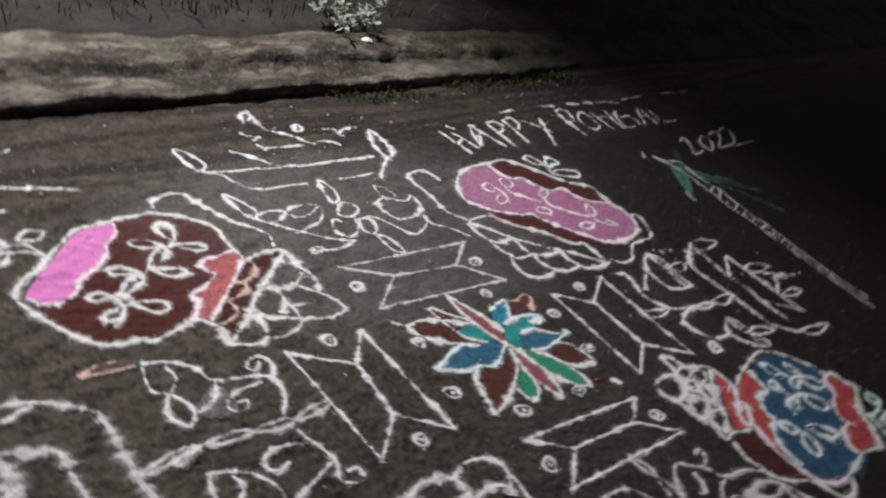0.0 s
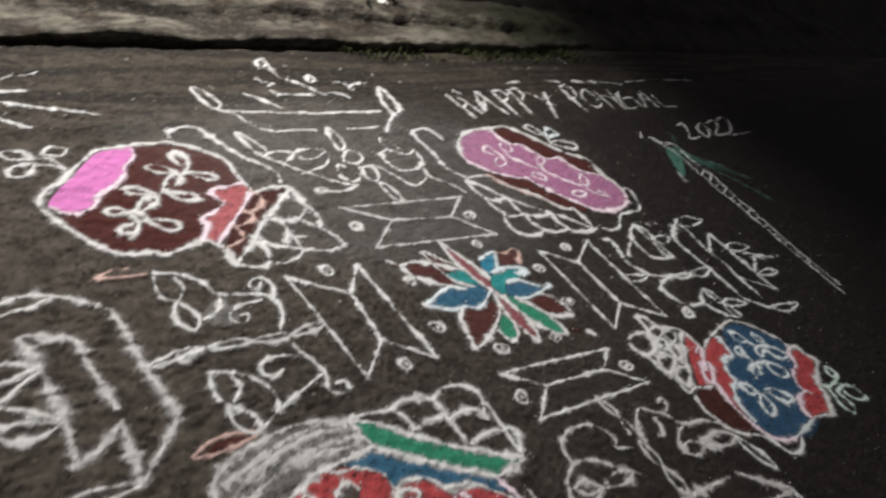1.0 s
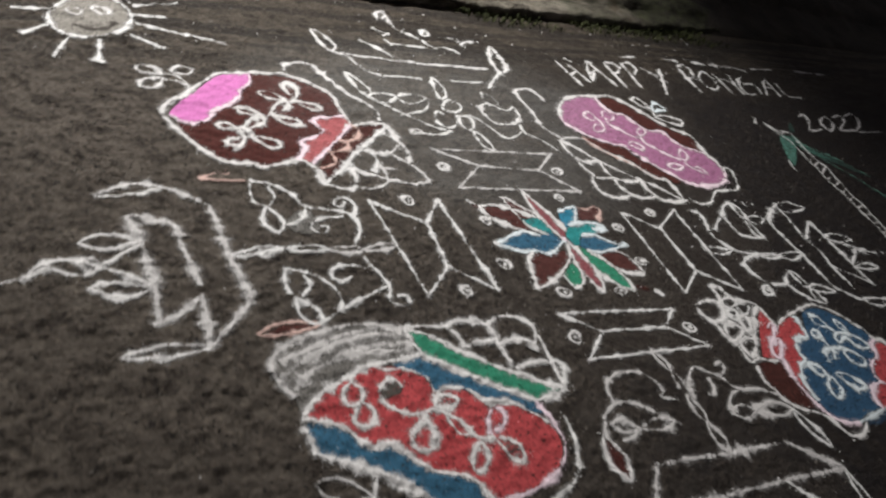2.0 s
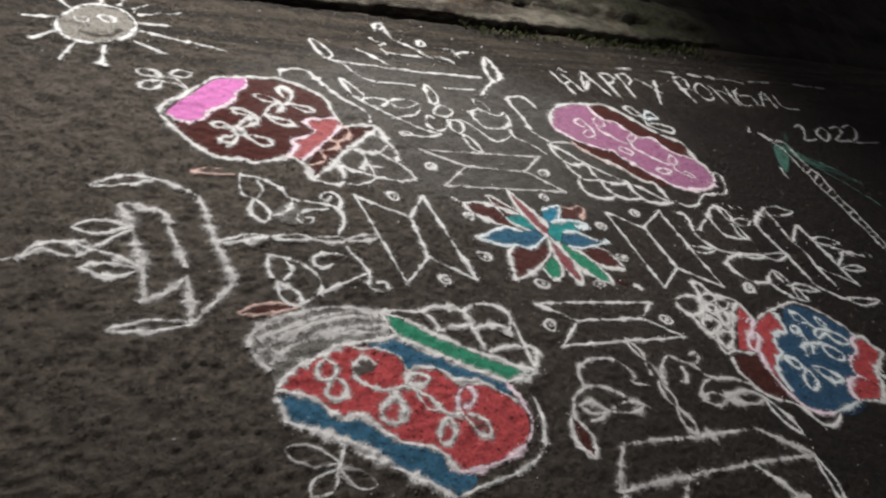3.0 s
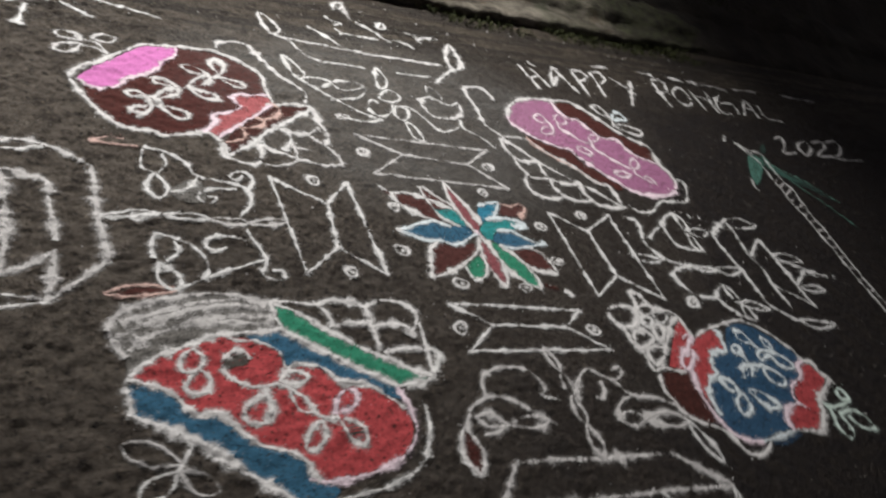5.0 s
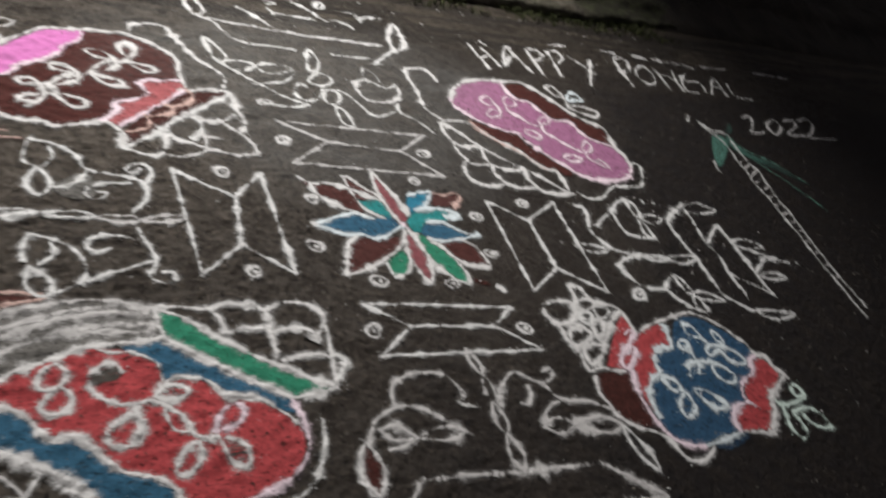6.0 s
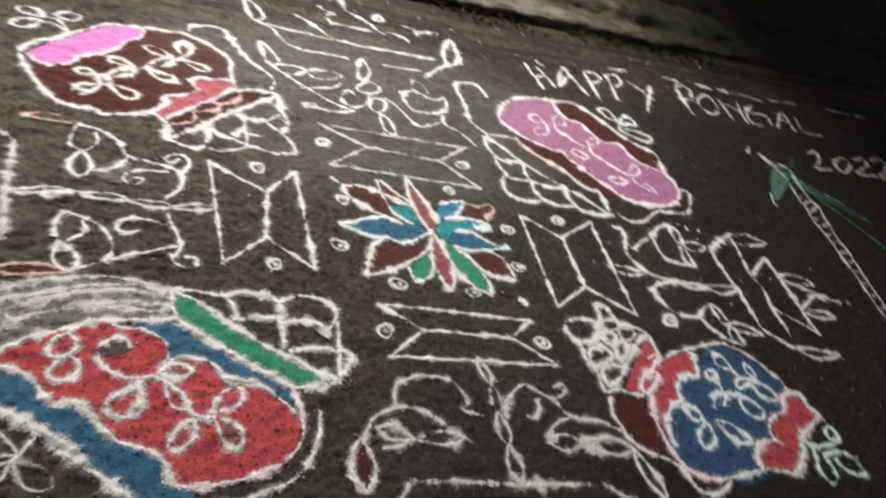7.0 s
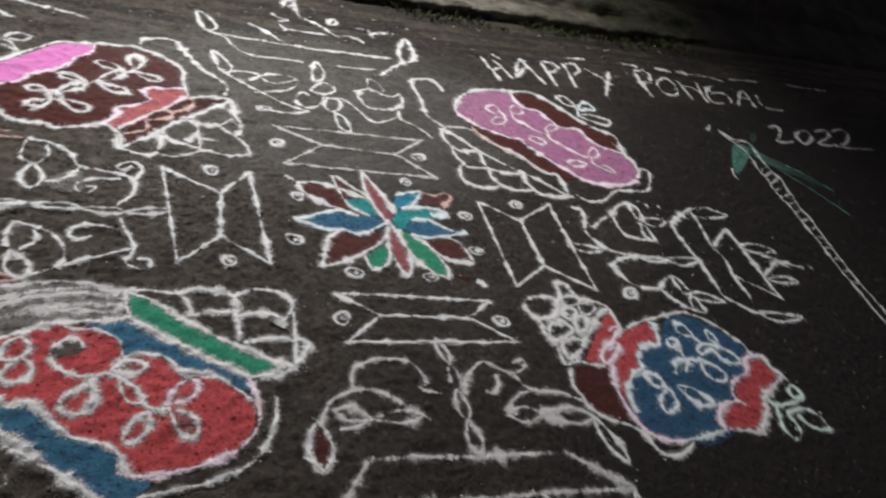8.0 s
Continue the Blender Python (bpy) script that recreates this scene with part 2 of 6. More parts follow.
def relief(x, y):
    """The height of the worn road surface."""
    x, y = np.asarray(x, float), np.asarray(y, float)
    worn = 0.45 + 0.22 * value_noise(3, x, y, 0.9) + 0.92 * np.clip((0.2 - x - 0.2 * y) / 1.5, 0, 1)
    h = 0.0030 * value_noise(0, x, y, 0.35) + worn * (0.0030 * value_noise(1, x, y, 0.080) + 0.0040 * value_noise(2, 0.8 * x + 0.3 * y, y, 0.032) + 0.0058 * value_noise(3, 0.8 * x, y, 0.0165))
    fade = np.clip((2.9 - np.abs(x - 0.2)) / 0.3, 0, 1) * np.clip((y + 2.0) / 0.3, 0, 1)
    return 0.0095 * np.tanh(h / 0.0095) * fade


def drape(verts, parent):
    """Lays points, given about their thing, on the road's relief; the powder part fills its hollows."""
    px, py = parent_place(parent)
    x, y, z = np.array(verts).T
    h = relief(x + px, y + py)
    return np.stack([x, y, z + h + 0.4 * np.maximum(0, 0.001 - h)], 1).tolist()


def parent_place(parent):
    while parent.parent:
        parent = parent.parent
    return parent.location.x, parent.location.y


def ridge(name, colour, width, runs, parent, closed=False):
    """Low trickled ridges of powder along the runs, of uneven width."""
    verts, faces, body = [], [], []
    LAYER["n"] += 1
    lift = 0.0020 + 0.00015 * (LAYER["n"] % 7)
    for run in runs:
        n, start, seed = len(run), len(verts), random.uniform(0, 90)
        for i, p in enumerate(run):
            a, b = (run[i - 1], run[(i + 1) % n]) if closed else (run[max(i - 1, 0)], run[min(i + 1, n - 1)])
            way = (b - a).normalized() if (b - a).length > 1e-9 else Vector((1, 0))
            side = Vector((-way.y, way.x))
            knot = max(0.0, noise.noise((p.x * 24, p.y * 24, seed + 11)) - 0.12)
            w = 0.58 * width * (1.0 + 0.45 * noise.noise((p.x * 30 + seed, p.y * 30, seed)) + 0.40 * noise.noise((p.x * 120, p.y * 120, seed)) + 0.9 * knot)
            shift = 0.20 * width * noise.noise((p.x * 70, p.y * 70, seed + 7))
            thin = 0.91 + 0.46 * noise.noise((p.x * 11, p.y * 11, seed + 3)) + 0.38 * noise.noise((p.x * 60, p.y * 60, seed + 5)) + 0.5 * knot
            for k, high, full in ((-3.6, 0.0, 0.26), (-1.0, 0.35, 0.655), (-0.35, 1.0, 1.0), (0.35, 1.0, 1.0), (1.0, 0.35, 0.655), (3.6, 0.0, 0.26)):
                q = p + side * (k * w + shift)
                verts.append((q.x, q.y, lift + 0.0014 * high))
                body.append(min(1.0, max(0.0, full * thin)))
        for i in range(n if closed else n - 1):
            a, b = start + 6 * i, start + 6 * ((i + 1) % n)
            faces += [(a + k, b + k, b + k + 1, a + k + 1) for k in range(5)]
        if colour.startswith("white") and width > 0.005:
            scatter(run, width, lift, verts, faces, body)
    return mesh_object(name, drape(verts, parent), faces, POWDER[colour], parent, body)


def scatter(run, width, lift, verts, faces, body):
    """Loose grains fallen beside a trickled line."""
    for p in run:
        if random.random() > 0.85:
            continue
        r = 0.0010 + 0.0024 * random.random() ** 2
        x, y = p.x + random.gauss(0, 1.15 * width), p.y + random.gauss(0, 1.15 * width)
        if random.random() < 0.07:
            r = random.uniform(0.003, 0.0062)
            x, y = p.x + random.gauss(0, 0.35 * width), p.y + random.gauss(0, 0.35 * width)
        turn, n = random.uniform(0, 6.28), len(verts)
        for k in range(4):
            s = r * random.uniform(0.7, 1.25)
            verts.append((x + s * math.cos(turn + k * 1.571), y + s * math.sin(turn + k * 1.571), lift - 0.001))
        verts.append((x, y, lift + r * 0.9))
        body.extend([1.0] * 4 + [1.2])
        faces.extend((n + k, n + (k + 1) % 4, n + 4) for k in range(4))


def spread(name, colour, outline, parent, step=0.008):
    """A thin bed of powder within the outline, thinning out to a ragged border, laid on the road's relief."""
    LAYER["n"] += 1
    lift = 0.0011 + 0.00012 * (LAYER["n"] % 6)
    loop_pts = np.array([(p.x, p.y) for p in outline])
    low, high = loop_pts.min(0) - 2 * step, loop_pts.max(0) + 2 * step
    xs, ys = np.arange(low[0], high[0], step), np.arange(low[1], high[1], step)
    gx, gy = np.meshgrid(xs, ys, indexing="ij")
    inside, near = np.zeros(gx.shape, bool), np.full(gx.shape, 9.0)
    for (ax, ay), (bx, by) in zip(loop_pts, np.roll(loop_pts, -1, 0)):
        if ay != by:
            inside ^= ((ay > gy) != (by > gy)) & (gx < (bx - ax) * (gy - ay) / (by - ay) + ax)
        long = max((bx - ax) ** 2 + (by - ay) ** 2, 1e-12)
        k = np.clip(((gx - ax) * (bx - ax) + (gy - ay) * (by - ay)) / long, 0, 1)
        near = np.minimum(near, np.hypot(gx - ax - k * (bx - ax), gy - ay - k * (by - ay)))
    gap = np.where(inside, near, -near)
    body = np.clip(gap / 0.40, 0, 1) * (0.85 + 0.25 * value_noise(2, gx, gy, 0.21)) if colour == "haze" else np.clip(0.75 + gap / 0.012, 0, 1)
    keep = body > 0.01
    cell = keep[:-1, :-1] | keep[1:, :-1] | keep[:-1, 1:] | keep[1:, 1:]
    number, verts, values, faces = {}, [], [], []

    def corner(i, j):
        if (i, j) not in number:
            number[i, j] = len(verts)
            verts.append((gx[i, j], gy[i, j], lift))
            values.append(float(body[i, j]))
        return number[i, j]

    for i, j in zip(*np.nonzero(cell)):
        faces.append((corner(i, j), corner(i + 1, j), corner(i + 1, j + 1), corner(i, j + 1)))
    return mesh_object(name, drape(verts, parent), faces, POWDER[colour], parent, values, True)


# ---- the drawing's own strokes ----
def motif(name, x, y, label, category, group=""):
    ob = new(name)
    ob.location = (x, y, 0)
    ob.empty_display_size = 0.1
    return tagged(ob, label, category, group)


def curve(fig, name, colour, width, points, closed=False):
    return ridge(name, colour, width, [smoothed(points, closed)], fig, closed)


def straight(fig, name, colour, width, points):
    return ridge(name, colour, width, [straightened(points)], fig)


def letter(fig, name, colour, width, *runs):
    return ridge(name, colour, width, [straightened(r, 0.006) for r in runs], fig)


def patch(fig, name, colour, points, rounded=True):
    return spread(name, colour, smoothed(points, True, 0.02) if rounded else straightened(list(points) + [points[0]], 0.02)[:-1], fig)


def loop(fig, name, colour, width, base, tip, half):
    """A pointed leaf, drawn in one loop from its base; a coloured one is a bed of powder with a white edge."""
    a, b = Vector(base), Vector(tip)
    way = b - a
    side = Vector((-way.y, way.x)).normalized() * half
    count = max(7, int(way.length / 0.012))
    lean, blunt = (1.5, 0.62) if name == "flower_loop" else (1.2, 0.75)
    swell = [max(0.0, math.sin(math.pi * (k / count) ** lean)) ** blunt for k in range(count + 1)]
    out = [a + way * (k / count) + side * swell[k] for k in range(count + 1)]
    back = [a + way * (k / count) - side * swell[k] for k in range(count - 1, 0, -1)]
    if colour not in COLOURED:
        return ridge(name, colour, width, [out + back], fig, True)
    bed = spread(name, colour, out + back, fig)
    ridge(name + "_edge", "white", width, [out + back], bed, True)
    return bed


def ring(fig, name, colour, width, middle, radius, squash=1.0):
    turn = random.uniform(0, 6.28)
    run = []
    for k in range(18):
        a = turn + k * math.tau / 18
        r = radius * (1 + 0.12 * math.sin(2 * a + turn) + 0.05 * math.sin(3 * a))
        run.append(Vector((middle[0] + r * math.cos(a), middle[1] + r * math.sin(a) * squash)))
    return ridge(name, colour, width, [run], fig, True)


def trough(fig, colour, width, t1, t2, m1, m2, b1, b2):
    for name, a, b in (("outer_line", t1, t2), ("corner_line", t1, m1), ("middle_line", m1, m2), ("corner_line", m2, t2), ("corner_line", m1, b1), ("outer_line", b1, b2), ("corner_line", m2, b2)):
        straight(fig, name, colour, width, [a, b])
    for p in (t1, t2, m1, m2, b1, b2):
        ring(fig, "corner_dot", "white", width * 0.75, p, width * 0.35)


def ticks(fig, points, count, size=0.016):
    """Dense pinches of powder along a smeared line."""
    run = straightened(points, 0.01)
    for _ in range(count):
        k = random.randrange(1, len(run))
        way = (run[k] - run[k - 1]).normalized()
        lean = Vector((way.x * 0.5 - way.y, way.y * 0.5 + way.x)) * size * random.uniform(0.5, 1.0)
        ridge("pinch", "white", 0.006, [straightened([run[k] - lean * 0.5, run[k] + lean * 0.5], 0.004)], fig)


def small_ring(x, y, r):
    fig = motif("chalk_ring", x, y, "small white chalk ring with a dot, on asphalt", "rangoli ring", "small rings round the drawing")
    ring(fig, "ring_line", "white", 0.008, (0, 0), r)
    ring(fig, "centre_dot", "white", 0.006, (r * 0.15, 0), 0.004)


# ---- ground, kerb and bank ----
def ground():
    """One sheet to the horizon, finely cut and uneven where the drawing lies."""
    def cuts(low, high, step):
        fine = np.arange(low, high, step)
        return np.concatenate([[-60.0, -25.0, -10.0, -5.0, low - 0.5], fine, [high + 0.5, 6.0, 12.0, 28.0, 60.0]])

    xs, ys = cuts(-2.7, 3.1, 0.0075), cuts(-2.0, 2.1, 0.0075)
    gx, gy = np.meshgrid(xs, ys, indexing="ij")
    m, n = gx.shape
    points = np.stack([gx, gy, relief(gx, gy)], -1).reshape(-1, 3)
    i = (np.arange(m - 1)[:, None] * n + np.arange(n - 1)[None]).ravel()
    quads = np.stack([i, i + n, i + n + 1, i + 1], 1)
    data = bpy.data.meshes.new("road")
    data.vertices.add(len(points))
    data.vertices.foreach_set("co", points.ravel())
    data.loops.add(quads.size)
    data.loops.foreach_set("vertex_index", quads.ravel())
    data.polygons.add(len(quads))
    data.polygons.foreach_set("loop_start", np.arange(0, quads.size, 4))
    data.polygons.foreach_set("use_smooth", np.ones(len(quads), bool))
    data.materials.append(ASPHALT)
    data.update(calc_edges=True)
    data.validate()
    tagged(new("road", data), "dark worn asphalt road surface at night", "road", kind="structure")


def ribbon(name, profile, x0, x1, step, material, rough, scale, label, category):
    """A long rough form along the road: the profile (y, z) drawn from x0 to x1 and roughened."""
    verts, faces, m = [], [], len(profile)
    count = int((x1 - x0) / step)
    for i in range(count + 1):
        x = x0 + i * step
        for k, (y, z) in enumerate(profile):
            hold = 0.35 if k < 2 else 1.0
            d = noise.noise_vector((x * scale, y * scale * 1.6, z * scale * 1.6)) + 0.5 * noise.noise_vector((x * scale * 3.1, y * scale * 3, z * scale * 3 + 9)) + 0.28 * noise.noise_vector((x * scale * 7.3, y * scale * 7, z * scale * 7 + 4))
            wave = noise.noise_vector((x * scale * 0.45, 3.0 + y * 0.8, 7.0))
            if name == "kerb":
                end = min(1.0, max(0.0, (x1 - x + 0.10 * noise.noise((y * 9, z * 9, 2.0))) / 1.5)) ** 0.6
                z, y = z * end - 0.05 * (1 - end), 2.3 + (y - 2.3) * (0.35 + 0.65 * end)
            verts.append((x, y + hold * rough * (d.y + 1.1 * wave.y), z + hold * rough * (d.z + 0.9 * wave.z) * (0.0 if k == 0 else 1.0)))
    for i in range(count):
        a, b = i * m, (i + 1) * m
        faces += [(a + k, b + k, b + k + 1, a + k + 1) for k in range(m - 1)]
    return tagged(mesh_object(name, verts, faces, material, smooth=True), label, category, kind="structure")


ground()
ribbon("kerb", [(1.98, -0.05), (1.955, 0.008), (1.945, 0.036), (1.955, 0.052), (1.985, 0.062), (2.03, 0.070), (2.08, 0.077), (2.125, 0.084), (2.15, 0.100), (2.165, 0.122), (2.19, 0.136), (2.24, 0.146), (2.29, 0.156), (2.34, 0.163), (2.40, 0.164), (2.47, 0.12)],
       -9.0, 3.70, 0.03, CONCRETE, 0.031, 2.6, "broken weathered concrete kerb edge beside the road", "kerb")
ribbon("verge", [(1.99, -0.06), (2.02, 0.0), (2.10, 0.03), (2.22, 0.05), (2.36, 0.08), (2.52, 0.13), (2.60, 0.10)],
       2.70, 16.0, 0.06, SOIL, 0.030, 3.0, "dark earth verge where the kerb ends", "verge")
ribbon("bank", [(2.42, 0.05), (2.50, 0.14), (2.6, 0.16), (2.9, 0.20), (3.3, 0.42), (4.0, 0.55), (5.5, 0.7), (9.0, 0.9), (30.0, 1.0)],
       -14.0, 26.0, 0.12, SOIL, 0.07, 1.6, "dark overgrown soil bank behind the kerb", "bank")


def blades(name, x0, x1, y0, y1, z, count, tall, material, label, category):
    rng, verts, faces = random.Random(11), [], []
    for _ in range(count):
        x, y = rng.uniform(x0, x1), y0 + (y1 - y0) * rng.random() ** 0.6
        if noise.noise((x * 5.0, y * 5.0, 3.0)) < rng.uniform(-0.35, 0.25):
            continue
        a, h, w = rng.uniform(0, math.tau), tall * rng.uniform(0.15, 1.0), rng.uniform(0.002, 0.005)
        lean = h * rng.uniform(0.2, 0.9)
        c, s, n = math.cos(a), math.sin(a), len(verts)
        verts += [(x - s * w, y + c * w, z), (x + s * w, y - c * w, z), (x + c * lean * 0.4 + s * w, y + s * lean * 0.4 - c * w, z + h * 0.6), (x + c * lean * 0.4 - s * w, y + s * lean * 0.4 + c * w, z + h * 0.6), (x + c * lean, y + s * lean, z + h)]
        faces += [(n, n + 1, n + 2, n + 3), (n + 3, n + 2, n + 4)]
    return tagged(mesh_object(name, verts, faces, material), label, category, kind="stuff")


blades("kerb_grass", 0.6, 3.0, 1.78, 1.99, 0.0, 2600, 0.040, MOSS, "low green grass and moss at the kerb foot", "grass")
blades("bank_grass", -3.0, 5.0, 2.56, 3.9, 0.16, 9000, 0.12, MOSS, "dark grass blades on the bank", "grass")


def shrub(x, y, z):
    rng = random.Random(4)
    fig = tagged(new("shrub"), "dusty grey leafy shrub on the bank", "shrub")
    fig.location = (x, y, z)
    for b in range(9):
        a, rise = b * 0.7 + rng.uniform(-0.2, 0.2), rng.uniform(0.05, 0.16)
        reach = rng.uniform(0.16, 0.34)
        verts, faces, lv, lf = [], [], [], []
        for k in range(7):
            s = k / 6
            p = Vector((math.cos(a + 0.5 * s) * reach * s, math.sin(a + 0.5 * s) * reach * s, rise * math.sin(1.7 * s)))
            r = 0.006 * (1 - 0.75 * s)
            verts += [p + Vector((r * math.cos(q), r * math.sin(q), 0)) for q in (0, 2.09, 4.19)]
            if k:
                m = 3 * k
                faces += [(m - 3 + i, m - 3 + (i + 1) % 3, m + (i + 1) % 3, m + i) for i in range(3)]
            for _ in range(7 if k > 1 else 0):
                d = Vector((rng.gauss(0, 1), rng.gauss(0, 1), rng.gauss(0.3, 0.6))).normalized()
                side = d.cross(Vector((rng.gauss(0, 1), rng.gauss(0, 1), 1))).normalized() * rng.uniform(0.008, 0.015)
                n, size = len(lv), rng.uniform(0.04, 0.085)
                lv += [p, p + d * size * 0.5 + side, p + d * size, p + d * size * 0.5 - side + Vector((0, 0, 0.004))]
                lf.append((n, n + 1, n + 2, n + 3))
        branch = mesh_object("branch", verts, faces, TWIG, fig)
        mesh_object("leaves", lv, lf, LEAF, branch)


def rock(name, x, y, z, size, material, label, category, seed):
    bm = bmesh.new()
    bmesh.ops.create_icosphere(bm, subdivisions=3, radius=1.0)
    for v in bm.verts:
        v.co *= 1 + 0.30 * noise.noise(v.co * 1.7 + Vector((seed, 0, 0))) + 0.10 * noise.noise(v.co * 5 + Vector((0, seed, 0)))
        v.co = Vector((v.co.x * size * 1.3, v.co.y * size, v.co.z * size * 0.7))
    data = bpy.data.meshes.new(name)
    bm.to_mesh(data)
    bm.free()
    data.materials.append(material)
    ob = new(name, data)
    ob.location = (x, y, z + size * 0.55)
    return tagged(ob, label, category)


def crumbs(name, count, x0, x1, y0, y1, low, high, material, label, category, seed, height=0.0):
    """Loose crumbs that nobody could count, as small uneven lumps."""
    rng, verts, faces = random.Random(seed), [], []
    for _ in range(count):
        x, y, r = rng.uniform(x0, x1), rng.uniform(y0, y1), low + (high - low) * rng.random() ** 3
        a, n = rng.uniform(0, 6.28), len(verts)
        verts += [(x + r * rng.uniform(0.7, 1.2) * math.cos(a + q), y + r * rng.uniform(0.7, 1.2) * math.sin(a + q), height - 0.001) for q in (0, 1.26, 2.51, 3.77, 5.03)]
        verts += [(x + r * 0.2, y - r * 0.1, height + r * rng.uniform(0.5, 0.9))]
        faces += [(n + i, n + (i + 1) % 5, n + 5) for i in range(5)]
    return tagged(mesh_object(name, verts, faces, material, None, [1.0] * len(verts)), label, category, kind="stuff")


# ---- the drawing ----

fig = motif("flower_star", -0.01, -0.03, "chalk flower with pointed petals in maroon, red, green and blue powder", "rangoli flower")
patch(fig, "petal", "wine", [(-0.284, 0.290), (-0.244, 0.248), (-0.192, 0.247), (-0.129, 0.220), (-0.070, 0.176), (-0.038, 0.152), (-0.131, 0.092), (-0.177, 0.125), (-0.221, 0.164), (-0.250, 0.208)])
patch(fig, "petal", "teal", [(-0.114, 0.173), (-0.089, 0.156), (-0.044, 0.169), (-0.018, 0.141), (-0.010, 0.072), (-0.042, 0.063), (-0.075, 0.081), (-0.101, 0.117)])
patch(fig, "petal", "wine", [(-0.112, 0.284), (-0.079, 0.255), (-0.049, 0.212), (-0.026, 0.178), (-0.045, 0.166), (-0.089, 0.156), (-0.113, 0.175), (-0.116, 0.240)])
patch(fig, "petal", "rosedull", [(0.009, 0.320), (0.019, 0.274), (0.036, 0.210), (0.046, 0.152), (0.053, 0.106), (0.046, 0.069), (0.020, 0.033), (0.008, 0.040), (-0.003, 0.072), (-0.012, 0.139), (-0.015, 0.199), (-0.003, 0.268)])
patch(fig, "petal", "blueteal", [(0.055, 0.092), (0.095, 0.179), (0.136, 0.192), (0.196, 0.200), (0.170, 0.157), (0.131, 0.116), (0.088, 0.100), (0.052, 0.073)])
patch(fig, "petal", "wine", [(0.186, 0.155), (0.208, 0.190), (0.302, 0.193), (0.304, 0.165), (0.269, 0.126), (0.218, 0.119), (0.173, 0.129)])
patch(fig, "petal", "teal", [(0.030, 0.042), (0.057, 0.073), (0.091, 0.098), (0.151, 0.108), (0.210, 0.100), (0.239, 0.075), (0.187, 0.043), (0.101, 0.036), (0.062, -0.012), (0.035, -0.006)])
patch(fig, "petal", "blue", [(0.098, 0.028), (0.158, 0.028), (0.196, 0.007), (0.236, -0.026), (0.250, -0.045), (0.194, -0.051), (0.133, -0.055), (0.092, -0.047), (0.061, -0.017)])
patch(fig, "petal", "wine", [(0.106, -0.072), (0.169, -0.058), (0.207, -0.057), (0.236, -0.095), (0.248, -0.147), (0.246, -0.193), (0.199, -0.182), (0.159, -0.171), (0.128, -0.127)])
patch(fig, "petal", "green", [(0.033, -0.012), (0.073, -0.040), (0.099, -0.077), (0.121, -0.124), (0.134, -0.179), (0.135, -0.236), (0.120, -0.270), (0.098, -0.251), (0.068, -0.221), (0.043, -0.177), (0.033, -0.115), (0.030, -0.059)])
patch(fig, "petal", "rosedull", [(0.001, -0.017), (0.025, -0.045), (0.027, -0.106), (0.023, -0.175), (0.003, -0.225), (-0.018, -0.255), (-0.027, -0.196), (-0.033, -0.143), (-0.022, -0.073)])
patch(fig, "petal", "green", [(-0.041, -0.095), (-0.036, -0.123), (-0.049, -0.161), (-0.074, -0.197), (-0.118, -0.214), (-0.128, -0.178), (-0.126, -0.151), (-0.105, -0.133), (-0.070, -0.109)])
patch(fig, "petal", "wine", [(-0.220, -0.045), (-0.176, -0.018), (-0.110, -0.042), (-0.033, -0.029), (-0.041, -0.073), (-0.099, -0.115), (-0.163, -0.151), (-0.230, -0.182), (-0.281, -0.193), (-0.257, -0.136)])
patch(fig, "petal", "blue", [(-0.298, 0.040), (-0.262, 0.054), (-0.204, 0.075), (-0.147, 0.084), (-0.085, 0.061), (-0.029, 0.081), (-0.006, 0.042), (-0.016, 0.012), (-0.060, -0.014), (-0.114, -0.033), (-0.162, -0.016), (-0.220, -0.007), (-0.265, 0.017)])
curve(fig, "petal_line", "whitesoft", 0.009, [(-0.284, 0.290), (-0.243, 0.252), (-0.191, 0.253), (-0.121, 0.223), (-0.067, 0.186), (-0.031, 0.164)])
curve(fig, "petal_line", "whitesoft", 0.010, [(-0.249, 0.254), (-0.250, 0.208), (-0.221, 0.162), (-0.177, 0.122), (-0.128, 0.088), (-0.095, 0.071)])
curve(fig, "petal_line", "white", 0.009, [(-0.113, 0.294), (-0.116, 0.240), (-0.113, 0.175), (-0.100, 0.119), (-0.075, 0.081), (-0.042, 0.061)])
curve(fig, "petal_line", "white", 0.008, [(-0.100, 0.295), (-0.078, 0.259), (-0.048, 0.214), (-0.025, 0.181), (-0.015, 0.136)])
curve(fig, "petal_line", "white", 0.010, [(0.011, 0.327), (-0.004, 0.271), (-0.015, 0.199), (-0.014, 0.136), (-0.004, 0.069), (0.007, 0.033)])
curve(fig, "petal_line", "white", 0.009, [(0.011, 0.320), (0.020, 0.278), (0.037, 0.212), (0.047, 0.154), (0.053, 0.106), (0.047, 0.069)])
curve(fig, "petal_line", "whiteblue", 0.009, [(0.095, 0.181), (0.138, 0.197), (0.200, 0.206), (0.168, 0.157), (0.130, 0.112)])
curve(fig, "petal_line", "whitemaroon", 0.009, [(0.199, 0.203), (0.243, 0.183), (0.306, 0.199), (0.311, 0.168), (0.269, 0.126), (0.259, 0.100)])
curve(fig, "petal_line", "whiteblue", 0.010, [(0.088, 0.100), (0.152, 0.110), (0.211, 0.102), (0.255, 0.073), (0.210, 0.043)])
curve(fig, "petal_line", "whiteblue", 0.014, [(0.190, 0.060), (0.228, 0.068), (0.257, 0.073)])
curve(fig, "petal_line", "whiteblue", 0.010, [(0.101, 0.034), (0.161, 0.036), (0.197, 0.012), (0.236, -0.024), (0.291, -0.033)])
